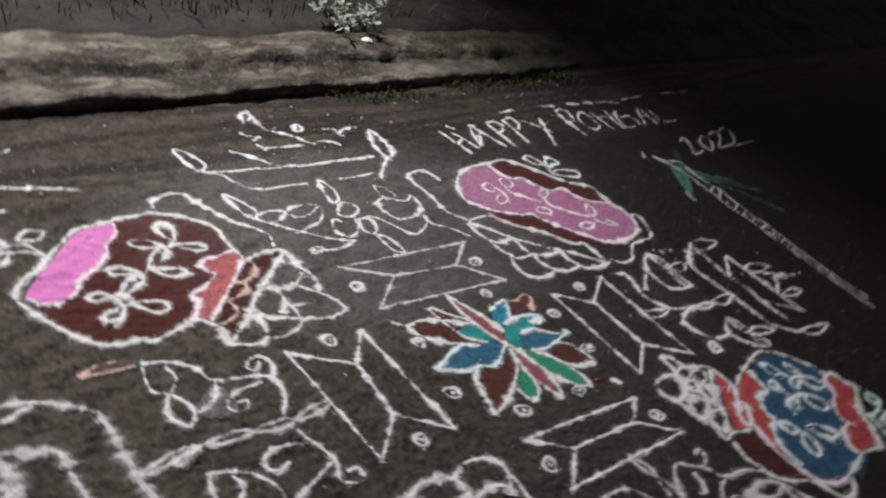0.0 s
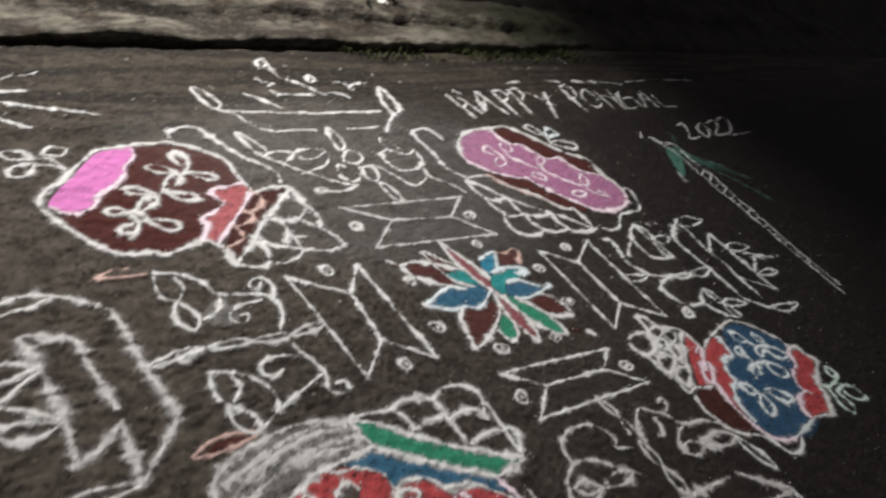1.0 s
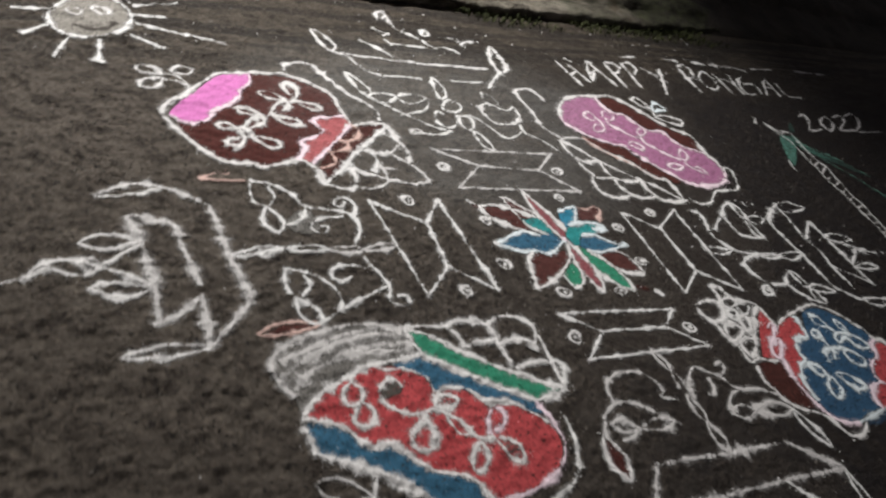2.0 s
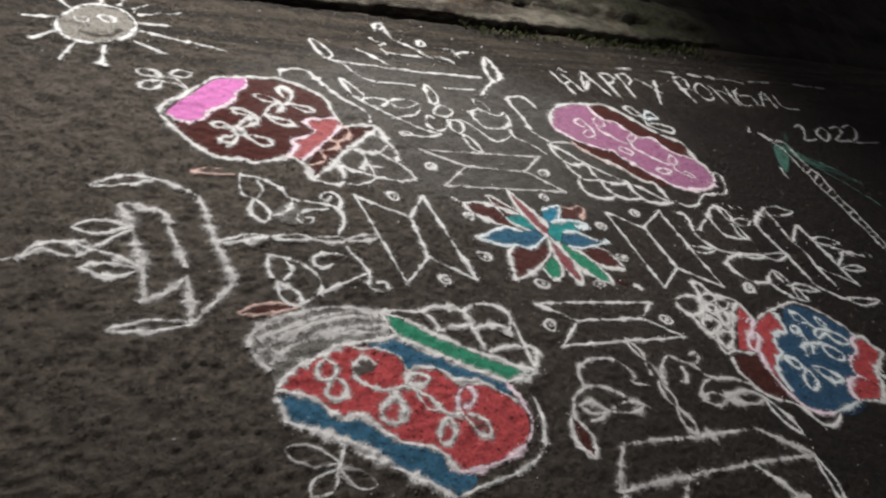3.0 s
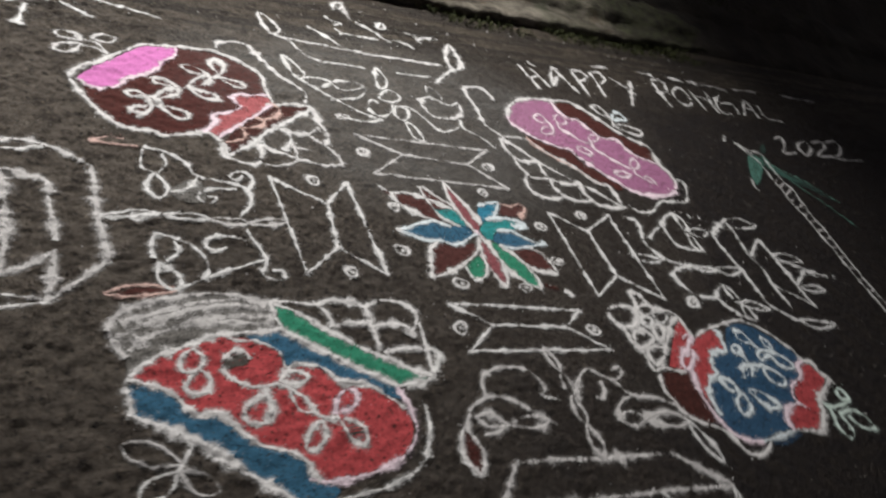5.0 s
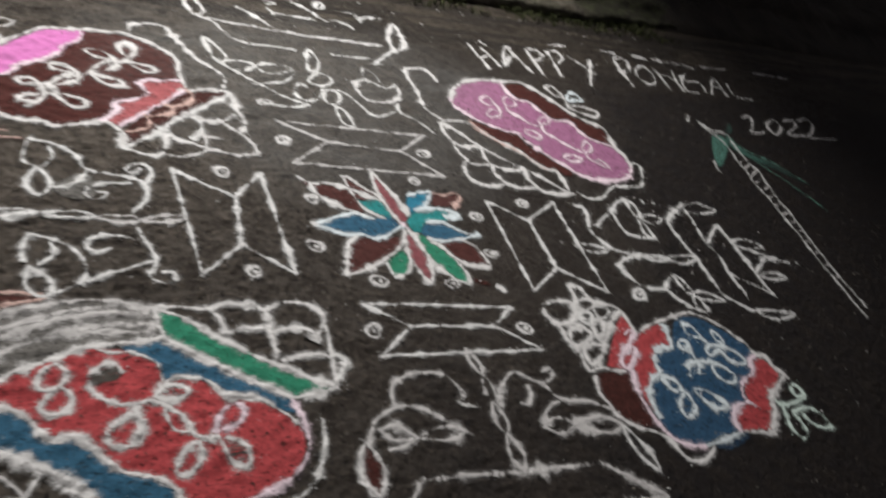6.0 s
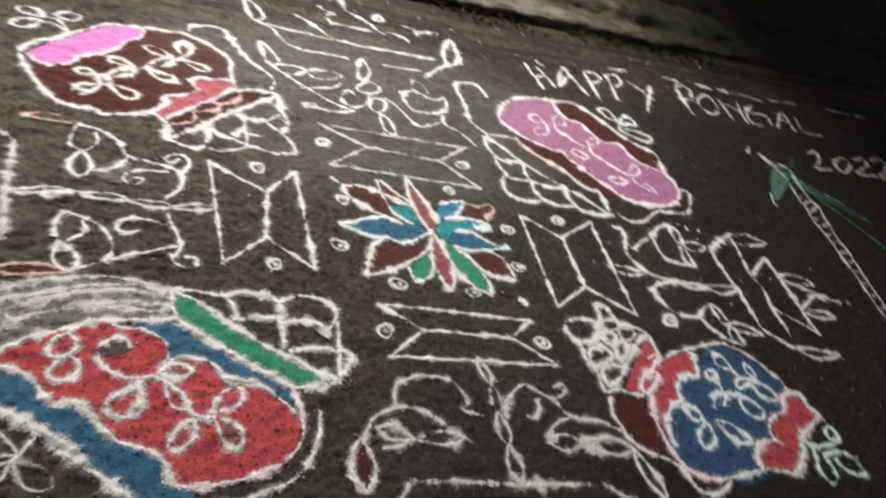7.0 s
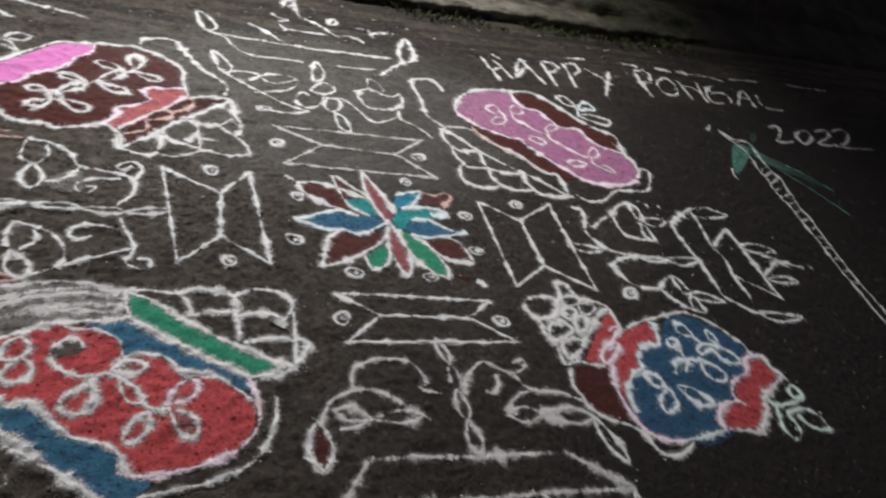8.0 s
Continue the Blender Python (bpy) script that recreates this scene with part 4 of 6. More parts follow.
patch(fig, "body_patch", "bluedeep", [(0.001, 0.056), (0.096, 0.154), (0.162, 0.177), (0.225, 0.163), (0.285, 0.112), (0.334, 0.049), (0.359, -0.010), (0.347, -0.037), (0.298, -0.052), (0.264, -0.096), (0.188, -0.119), (0.157, -0.149), (0.138, -0.190), (0.073, -0.213), (0.024, -0.247), (0.011, -0.285), (-0.091, -0.292), (-0.162, -0.304), (-0.225, -0.294), (-0.269, -0.259), (-0.274, -0.204), (-0.255, -0.147), (-0.232, -0.099), (-0.183, -0.057), (-0.136, -0.035), (-0.117, 0.007), (-0.077, 0.049), (-0.041, 0.061)])
patch(fig, "band_patch", "red", [(-0.090, 0.132), (-0.040, 0.151), (0.039, 0.152), (0.003, 0.062), (-0.037, 0.066), (-0.077, 0.052), (-0.119, 0.008), (-0.135, -0.030), (-0.180, -0.050), (-0.228, -0.089), (-0.251, -0.137), (-0.260, -0.184), (-0.269, -0.145), (-0.262, -0.084), (-0.235, -0.013), (-0.176, 0.060), (-0.118, 0.109)])
patch(fig, "neck_patch", "red", [(-0.101, 0.221), (-0.097, 0.141), (-0.111, 0.112), (-0.166, 0.070), (-0.226, 0.003), (-0.260, -0.001), (-0.323, 0.019), (-0.218, 0.122), (-0.149, 0.189)], False)
patch(fig, "lip_patch", "red", [(0.268, -0.100), (0.291, -0.067), (0.352, -0.046), (0.379, -0.052), (0.379, -0.086), (0.401, -0.106), (0.333, -0.160), (0.253, -0.205), (0.200, -0.262), (0.136, -0.313), (0.087, -0.300), (0.018, -0.290), (0.020, -0.252), (0.075, -0.213), (0.135, -0.200), (0.169, -0.150), (0.215, -0.119)])
patch(fig, "spill_patch", "bluefaint", [(-0.147, -0.311), (0.001, -0.297), (0.036, -0.314), (-0.080, -0.343)])
patch(fig, "side_patch", "maroonthin", [(-0.383, -0.007), (-0.241, -0.014), (-0.272, -0.083), (-0.284, -0.153), (-0.293, -0.210), (-0.371, -0.197), (-0.410, -0.153), (-0.415, -0.115)])
curve(fig, "outline", "white", 0.011, [(-0.091, 0.235), (-0.099, 0.138), (-0.037, 0.155), (0.078, 0.177), (0.144, 0.185), (0.209, 0.189), (0.270, 0.155), (0.319, 0.092), (0.351, 0.025), (0.357, -0.026), (0.395, -0.045), (0.390, -0.090), (0.410, -0.129)])
curve(fig, "outline", "white", 0.012, [(0.410, -0.129), (0.327, -0.171), (0.257, -0.206), (0.208, -0.264), (0.131, -0.322), (0.078, -0.311), (0.007, -0.291)])
curve(fig, "scallop", "whitepink", 0.011, [(0.352, -0.032), (0.303, -0.051), (0.266, -0.100), (0.214, -0.116), (0.165, -0.139), (0.136, -0.179), (0.134, -0.202), (0.076, -0.209), (0.029, -0.238), (0.009, -0.275), (0.008, -0.295)])
curve(fig, "scallop", "whitepink", 0.008, [(0.126, -0.201), (0.144, -0.210), (0.153, -0.226)])
curve(fig, "outline", "whitepink", 0.012, [(-0.231, -0.005), (-0.272, -0.083), (-0.284, -0.153), (-0.285, -0.212), (-0.270, -0.261), (-0.227, -0.296), (-0.167, -0.310)])
curve(fig, "outline", "whiteblue", 0.010, [(-0.167, -0.310), (-0.081, -0.305), (0.010, -0.299)])
curve(fig, "handle", "white", 0.010, [(-0.392, -0.006), (-0.418, -0.065), (-0.415, -0.115), (-0.411, -0.155), (-0.372, -0.199), (-0.317, -0.231), (-0.288, -0.259), (-0.283, -0.306), (-0.269, -0.339), (-0.228, -0.351), (-0.181, -0.341), (-0.139, -0.316)])
curve(fig, "scallop", "whiteblue", 0.011, [(0.044, 0.154), (0.002, 0.058), (-0.040, 0.062), (-0.077, 0.049), (-0.119, 0.008), (-0.130, -0.032), (-0.180, -0.052), (-0.233, -0.099), (-0.255, -0.147), (-0.261, -0.192)])
curve(fig, "neck_loop", "whitepink", 0.011, [(-0.161, 0.131), (-0.132, 0.146), (-0.105, 0.136), (-0.142, 0.120)])
curve(fig, "neck_loop", "whitepink", 0.012, [(-0.169, 0.082), (-0.230, 0.054), (-0.257, 0.017), (-0.244, -0.001), (-0.201, 0.026), (-0.158, 0.067)], True)
curve(fig, "rim", "whitepink", 0.010, [(-0.177, 0.083), (-0.137, 0.115), (-0.103, 0.124)])
curve(fig, "flower_loop", "whiteblue", 0.009, [(0.134, 0.140), (0.164, 0.131), (0.166, 0.079), (0.137, 0.082), (0.118, 0.104)], True)
curve(fig, "flower_stem", "whiteblue", 0.008, [(0.166, 0.079), (0.172, 0.046)])
curve(fig, "flower_loop", "whiteblue", 0.008, [(0.243, 0.099), (0.257, 0.078), (0.253, 0.041), (0.227, 0.053)], True)
curve(fig, "flower_loop", "whiteblue", 0.009, [(0.048, 0.073), (0.081, 0.070), (0.072, 0.040), (0.039, 0.038)], True)
curve(fig, "flower_stem", "whiteblue", 0.008, [(0.072, 0.040), (0.062, -0.000), (0.062, -0.024)])
curve(fig, "flower_loop", "whiteblue", 0.011, [(0.141, 0.018), (0.174, 0.036), (0.227, 0.023), (0.269, -0.006), (0.276, -0.055), (0.232, -0.055), (0.204, -0.030), (0.198, 0.007), (0.142, -0.003)], True)
curve(fig, "flower_loop", "whiteblue", 0.010, [(0.110, -0.043), (0.149, -0.052), (0.170, -0.101), (0.137, -0.124), (0.110, -0.114), (0.098, -0.080)], True)
curve(fig, "flower_stem", "whiteblue", 0.011, [(-0.003, -0.026), (0.060, -0.018), (0.120, -0.030), (0.150, -0.055)])
curve(fig, "flower_stem", "whiteblue", 0.009, [(0.009, -0.025), (-0.020, -0.071)])
curve(fig, "flower_stem", "whiteblue", 0.009, [(0.067, -0.027), (0.023, -0.065)])
curve(fig, "flower_loop", "whiteblue", 0.010, [(-0.132, -0.052), (-0.100, -0.067), (-0.094, -0.106), (-0.129, -0.107), (-0.140, -0.079)], True)
curve(fig, "flower_stem", "whiteblue", 0.010, [(-0.095, -0.099), (-0.090, -0.130)])
curve(fig, "flower_loop", "whiteblue", 0.011, [(-0.091, -0.122), (-0.141, -0.152), (-0.160, -0.185), (-0.151, -0.208), (-0.102, -0.188), (-0.091, -0.157)], True)
curve(fig, "flower_loop", "whiteblue", 0.011, [(-0.050, -0.117), (-0.005, -0.130), (0.024, -0.166), (0.035, -0.199), (-0.007, -0.202), (-0.034, -0.177), (-0.047, -0.142)], True)
curve(fig, "stem", "whitegreen", 0.008, [(0.257, -0.206), (0.274, -0.237), (0.343, -0.242), (0.392, -0.233)])
curve(fig, "leaf_loop", "whitegreen", 0.008, [(0.391, -0.181), (0.421, -0.177), (0.413, -0.223), (0.374, -0.224), (0.373, -0.201)], True)
curve(fig, "leaf_loop", "whitegreen", 0.009, [(0.278, -0.233), (0.245, -0.290), (0.225, -0.328), (0.240, -0.371), (0.274, -0.356), (0.293, -0.318), (0.292, -0.276)])
curve(fig, "leaf_loop", "whitegreen", 0.009, [(0.292, -0.276), (0.341, -0.270), (0.387, -0.273), (0.414, -0.310), (0.412, -0.353), (0.370, -0.351), (0.337, -0.323), (0.330, -0.287)])
curve(fig, "scale", "white", 0.014, [(-0.411, 0.276), (-0.390, 0.297), (-0.343, 0.308), (-0.296, 0.299), (-0.277, 0.278), (-0.291, 0.248), (-0.326, 0.215), (-0.366, 0.205), (-0.394, 0.214), (-0.412, 0.245)], True)
curve(fig, "scale", "white", 0.010, [(-0.253, 0.293), (-0.209, 0.303), (-0.182, 0.283), (-0.209, 0.262), (-0.259, 0.257), (-0.268, 0.274)], True)
curve(fig, "scale", "whitesoft", 0.010, [(-0.277, 0.245), (-0.242, 0.247), (-0.232, 0.228), (-0.264, 0.197), (-0.293, 0.206)], True)
curve(fig, "scale", "whitesoft", 0.010, [(-0.200, 0.262), (-0.155, 0.262), (-0.144, 0.243), (-0.184, 0.215), (-0.211, 0.221)], True)
curve(fig, "scale", "white", 0.011, [(-0.254, 0.198), (-0.218, 0.209), (-0.210, 0.185), (-0.247, 0.142), (-0.277, 0.136), (-0.269, 0.168)], True)
curve(fig, "scale", "white", 0.012, [(-0.371, 0.170), (-0.340, 0.188), (-0.306, 0.181), (-0.294, 0.146), (-0.344, 0.119), (-0.387, 0.109), (-0.388, 0.138)], True)
curve(fig, "scale", "white", 0.012, [(-0.354, 0.105), (-0.307, 0.111), (-0.281, 0.095), (-0.328, 0.051), (-0.373, 0.033), (-0.376, 0.064)], True)
curve(fig, "cone_edge", "white", 0.013, [(-0.420, 0.270), (-0.409, 0.227), (-0.394, 0.187), (-0.403, 0.138), (-0.390, 0.092), (-0.399, 0.043), (-0.400, 0.008)])
curve(fig, "cone_edge", "white", 0.012, [(-0.195, 0.338), (-0.202, 0.365), (-0.237, 0.369), (-0.245, 0.328), (-0.267, 0.283)])
curve(fig, "cone_edge", "white", 0.011, [(-0.198, 0.334), (-0.180, 0.286), (-0.127, 0.269), (-0.093, 0.243)])
curve(fig, "rim", "white", 0.015, [(-0.091, 0.239), (-0.146, 0.212), (-0.200, 0.164), (-0.247, 0.125), (-0.296, 0.080), (-0.342, 0.029)])
curve(fig, "rim", "white", 0.010, [(-0.400, 0.008), (-0.347, 0.020), (-0.315, 0.003), (-0.263, -0.006)])

fig = motif("painted_pot", 0.95, 0.60, "pink powder pot with dark maroon bands, chalk scalloped bowl", "rangoli pot")
patch(fig, "body_patch", "orchid", [(-0.324, 0.245), (-0.261, 0.333), (-0.166, 0.402), (-0.049, 0.440), (0.058, 0.439), (0.055, 0.401), (0.049, 0.334), (0.080, 0.281), (0.133, 0.269), (0.152, 0.196), (0.196, 0.128), (0.281, 0.110), (0.292, 0.030), (0.335, -0.036), (0.427, -0.080), (0.438, -0.151), (0.416, -0.231), (0.355, -0.295), (0.274, -0.325), (0.158, -0.330), (0.083, -0.311), (0.039, -0.275), (0.016, -0.222), (-0.054, -0.117), (-0.096, -0.014), (-0.165, 0.018), (-0.228, 0.062), (-0.280, 0.107), (-0.319, 0.161), (-0.331, 0.208)])
patch(fig, "band_patch", "maroon", [(0.061, 0.414), (0.173, 0.435), (0.242, 0.381), (0.303, 0.272), (0.332, 0.195), (0.391, 0.131), (0.460, 0.073), (0.450, 0.000), (0.433, -0.063), (0.341, -0.027), (0.298, 0.040), (0.286, 0.120), (0.201, 0.138), (0.157, 0.206), (0.138, 0.279), (0.082, 0.285), (0.052, 0.338)])
patch(fig, "bowl_patch", "maroon", [(-0.307, 0.082), (-0.239, 0.039), (-0.172, 0.004), (-0.106, -0.023), (-0.109, -0.081), (-0.067, -0.142), (-0.026, -0.202), (0.002, -0.246), (0.025, -0.298), (-0.034, -0.308), (-0.055, -0.272), (-0.098, -0.274), (-0.150, -0.217), (-0.172, -0.141), (-0.225, -0.082), (-0.289, -0.024), (-0.315, 0.031)])
curve(fig, "outline", "white", 0.014, [(-0.328, 0.244), (-0.263, 0.336), (-0.166, 0.408), (-0.047, 0.445), (0.070, 0.445), (0.183, 0.453), (0.248, 0.392), (0.309, 0.282), (0.340, 0.209), (0.397, 0.141), (0.474, 0.084), (0.463, 0.010), (0.434, -0.080), (0.443, -0.147), (0.421, -0.231)])
curve(fig, "outline", "whitepink", 0.015, [(0.421, -0.231), (0.357, -0.298), (0.269, -0.333), (0.152, -0.339), (0.077, -0.320), (0.035, -0.283), (0.011, -0.230), (-0.021, -0.194), (-0.058, -0.125), (-0.096, -0.055), (-0.103, -0.006)])
curve(fig, "outline", "whitepink", 0.013, [(-0.103, -0.006), (-0.168, 0.012), (-0.231, 0.056), (-0.283, 0.101), (-0.320, 0.157), (-0.337, 0.199), (-0.328, 0.244)])
curve(fig, "scallop", "whitepink", 0.011, [(0.059, 0.441), (0.055, 0.401), (0.049, 0.334), (0.080, 0.281), (0.135, 0.273), (0.154, 0.200), (0.196, 0.128), (0.283, 0.114), (0.295, 0.034), (0.337, -0.032), (0.432, -0.077)])
curve(fig, "bowl_line", "white", 0.012, [(-0.478, 0.047), (-0.414, -0.035), (-0.376, -0.103), (-0.334, -0.161), (-0.282, -0.218), (-0.237, -0.267), (-0.189, -0.308), (-0.148, -0.364), (-0.091, -0.433)])
curve(fig, "bowl_line", "white", 0.011, [(-0.468, 0.056), (-0.391, 0.064), (-0.321, 0.052), (-0.289, -0.024), (-0.229, -0.091), (-0.176, -0.149), (-0.137, -0.231), (-0.093, -0.274), (-0.064, -0.273), (-0.068, -0.335), (-0.090, -0.426)])
curve(fig, "bowl_line", "whitemaroon", 0.009, [(-0.330, 0.024), (-0.260, -0.069), (-0.190, -0.136), (-0.152, -0.202), (-0.111, -0.269)])
curve(fig, "bowl_line", "whitemaroon", 0.009, [(-0.313, 0.081), (-0.303, 0.024), (-0.268, -0.022)])
curve(fig, "scale", "white", 0.012, [(-0.478, 0.047), (-0.499, -0.028), (-0.486, -0.089), (-0.453, -0.124), (-0.361, -0.118)])
curve(fig, "scale", "white", 0.012, [(-0.488, -0.093), (-0.497, -0.165), (-0.482, -0.217)])
curve(fig, "scale", "white", 0.012, [(-0.361, -0.118), (-0.385, -0.187), (-0.381, -0.240), (-0.338, -0.272), (-0.264, -0.280), (-0.220, -0.257)])
curve(fig, "scale", "white", 0.012, [(-0.220, -0.257), (-0.248, -0.326), (-0.238, -0.382), (-0.219, -0.423), (-0.148, -0.435), (-0.073, -0.433)])
curve(fig, "scale", "white", 0.015, [(-0.482, -0.217), (-0.517, -0.254), (-0.539, -0.325), (-0.522, -0.365), (-0.470, -0.390), (-0.376, -0.373)])
curve(fig, "scale", "white", 0.010, [(-0.484, -0.237), (-0.442, -0.249), (-0.376, -0.245)])
curve(fig, "scale", "white", 0.012, [(-0.376, -0.245), (-0.397, -0.298), (-0.383, -0.365), (-0.324, -0.399), (-0.243, -0.396)])
curve(fig, "scale", "white", 0.011, [(-0.243, -0.396), (-0.207, -0.434), (-0.149, -0.446), (-0.088, -0.436)])
curve(fig, "handle", "whitethin", 0.010, [(-0.046, -0.418), (-0.019, -0.459), (0.062, -0.464), (0.138, -0.412), (0.203, -0.381), (0.294, -0.381), (0.367, -0.375), (0.439, -0.295), (0.479, -0.231), (0.464, -0.204), (0.418, -0.218)])
curve(fig, "flower_loop", "whitepink", 0.008, [(-0.153, 0.268), (-0.109, 0.291), (-0.094, 0.247), (-0.133, 0.216), (-0.154, 0.246)], True)
curve(fig, "flower_loop", "whitepink", 0.009, [(-0.180, 0.151), (-0.128, 0.181), (-0.100, 0.157), (-0.134, 0.125), (-0.180, 0.118)], True)
curve(fig, "flower_stem", "whitepink", 0.008, [(-0.094, 0.247), (-0.088, 0.200), (-0.101, 0.155)])
curve(fig, "flower_loop", "whitepink", 0.009, [(-0.011, 0.284), (0.023, 0.300), (0.040, 0.247), (-0.006, 0.221), (-0.027, 0.237)], True)
curve(fig, "flower_stem", "whitepink", 0.010, [(-0.032, 0.236), (-0.045, 0.180), (-0.009, 0.132), (0.022, 0.081), (0.070, 0.058)])
curve(fig, "flower_loop", "whitepink", 0.009, [(0.095, 0.113), (0.139, 0.147), (0.170, 0.132), (0.129, 0.092), (0.083, 0.080)], True)
curve(fig, "flower_stem", "whitepink", 0.010, [(0.090, 0.081), (0.070, 0.023), (0.099, -0.025), (0.141, -0.085), (0.193, -0.134)])
curve(fig, "flower_loop", "whitepink", 0.009, [(-0.048, 0.016), (-0.008, 0.028), (0.028, -0.011), (-0.013, -0.042), (-0.040, -0.011)], True)
curve(fig, "flower_loop", "whitepink", 0.009, [(0.223, -0.082), (0.278, -0.042), (0.281, -0.085), (0.231, -0.130), (0.210, -0.115)], True)
curve(fig, "flower_stem", "whitepink", 0.009, [(0.211, -0.131), (0.192, -0.174), (0.218, -0.204), (0.262, -0.243)])
curve(fig, "flower_loop", "whitepink", 0.009, [(0.059, -0.168), (0.111, -0.155), (0.152, -0.182), (0.095, -0.204), (0.059, -0.190)], True)
curve(fig, "flower_loop", "whitepink", 0.008, [(0.218, -0.204), (0.261, -0.192), (0.276, -0.239), (0.233, -0.235)], True)
curve(fig, "leaf_loop", "white", 0.010, [(0.339, 0.432), (0.390, 0.444), (0.403, 0.352), (0.353, 0.357), (0.336, 0.403)], True)
curve(fig, "stem", "white", 0.009, [(0.403, 0.352), (0.391, 0.303), (0.369, 0.253)])
curve(fig, "leaf_loop", "whiteblue", 0.010, [(0.439, 0.365), (0.506, 0.399), (0.516, 0.327), (0.462, 0.328), (0.413, 0.305)], True)
curve(fig, "leaf_loop", "white", 0.011, [(0.369, 0.257), (0.453, 0.271), (0.539, 0.223), (0.499, 0.178), (0.446, 0.199), (0.400, 0.226)], True)
curve(fig, "handle", "white", 0.011, [(-0.331, 0.374), (-0.349, 0.477), (-0.437, 0.478), (-0.475, 0.429), (-0.486, 0.274), (-0.506, 0.151), (-0.459, 0.064)])

fig = motif("greeting_words", 2.43, 1.26, "white chalk hand lettering on asphalt beside the kerb", "lettering")
letter(fig, "letter_h", "white", 0.011, [(-1.410, 0.153), (-1.421, 0.051), (-1.414, -0.023), (-1.418, -0.107)], [(-1.352, 0.116), (-1.335, 0.053), (-1.329, -0.075)], [(-1.425, -0.008), (-1.332, 0.053)])
letter(fig, "letter_a", "white", 0.010, [(-1.231, 0.073), (-1.161, 0.169), (-1.130, 0.152)], [(-1.162, 0.159), (-1.149, 0.071), (-1.145, -0.017), (-1.134, -0.094)], [(-1.233, 0.073), (-1.293, -0.056)], [(-1.250, 0.034), (-1.147, 0.080)], [(-1.203, 0.047), (-1.293, -0.056)])
letter(fig, "letter_p", "white", 0.011, [(-1.025, 0.169), (-1.039, 0.069), (-1.058, -0.034), (-1.069, -0.115)], [(-1.025, 0.169), (-0.944, 0.181), (-0.926, 0.126), (-0.989, 0.066), (-1.061, 0.043)])
letter(fig, "letter_p", "white", 0.011, [(-0.866, 0.184), (-0.881, 0.111), (-0.910, 0.003), (-0.939, -0.094)], [(-0.866, 0.184), (-0.776, 0.203), (-0.786, 0.118), (-0.862, 0.057)])
letter(fig, "letter_y", "white", 0.011, [(-0.732, 0.152), (-0.692, 0.088), (-0.654, 0.014), (-0.639, -0.020)], [(-0.570, 0.139), (-0.665, 0.001), (-0.780, -0.163)])
letter(fig, "letter_p", "white", 0.012, [(-0.343, 0.202), (-0.388, 0.060), (-0.421, -0.118)], [(-0.347, 0.196), (-0.249, 0.232), (-0.238, 0.172), (-0.310, 0.062), (-0.388, 0.055)])
curve(fig, "letter_o", "whitethin", 0.011, [(-0.238, 0.086), (-0.133, 0.154), (-0.114, 0.083), (-0.159, -0.020), (-0.228, -0.068), (-0.287, -0.054), (-0.279, 0.019)], True)
letter(fig, "letter_n", "whitethin", 0.010, [(-0.049, 0.136), (-0.070, 0.025), (-0.111, -0.113)], [(-0.056, 0.069), (0.011, 0.055), (0.040, -0.001), (0.004, -0.117)], [(0.112, 0.139), (0.040, -0.001)])
curve(fig, "letter_g", "whitethin", 0.011, [(0.227, 0.113), (0.138, 0.059), (0.067, -0.033), (0.052, -0.110), (0.135, -0.110)])
curve(fig, "letter_g_bar", "whitethin", 0.010, [(0.139, 0.015), (0.258, 0.018), (0.217, -0.099)])
letter(fig, "letter_a", "whitethin", 0.010, [(0.252, -0.118), (0.418, 0.058), (0.488, 0.105), (0.399, -0.121)], [(0.359, -0.006), (0.429, -0.010)])
letter(fig, "letter_l", "whitethin", 0.010, [(0.559, 0.055), (0.488, -0.070), (0.516, -0.125), (0.638, -0.123)])
letter(fig, "dash", "white", 0.012, [(-0.802, 0.265), (-0.659, 0.283)])
letter(fig, "dash", "whitesoft", 0.022, [(-0.382, 0.282), (-0.331, 0.272), (-0.272, 0.271)])
letter(fig, "dash", "whitesoft", 0.018, [(-0.126, 0.274), (-0.063, 0.270), (-0.011, 0.252)])
letter(fig, "dash", "smoke", 0.020, [(0.047, 0.263), (0.171, 0.247), (0.288, 0.242), (0.401, 0.196)])
letter(fig, "dash", "whitethin", 0.010, [(-1.325, 0.189), (-1.294, 0.141)])
letter(fig, "dash", "smoke", 0.014, [(1.053, 0.266), (1.234, 0.251), (1.428, 0.244)])
letter(fig, "dash", "smoke", 0.012, [(0.481, 0.242), (0.751, 0.259)])
curve(fig, "figure_two", "white", 0.010, [(0.268, -0.372), (0.378, -0.341), (0.306, -0.441), (0.210, -0.521), (0.338, -0.516)])
curve(fig, "figure_zero", "white", 0.010, [(0.455, -0.426), (0.600, -0.361), (0.575, -0.445), (0.434, -0.525)], True)
curve(fig, "figure_two", "white", 0.010, [(0.677, -0.366), (0.808, -0.340), (0.767, -0.408), (0.575, -0.513), (0.743, -0.516)])
curve(fig, "figure_two", "white", 0.010, [(0.852, -0.348), (0.986, -0.314), (0.977, -0.381), (0.870, -0.468), (0.755, -0.534), (1.053, -0.534)])

fig = motif("chalk_sugarcane", 1.10, 0.55, "long chalk sugarcane stalk with pale green powder leaves on asphalt", "rangoli cane")
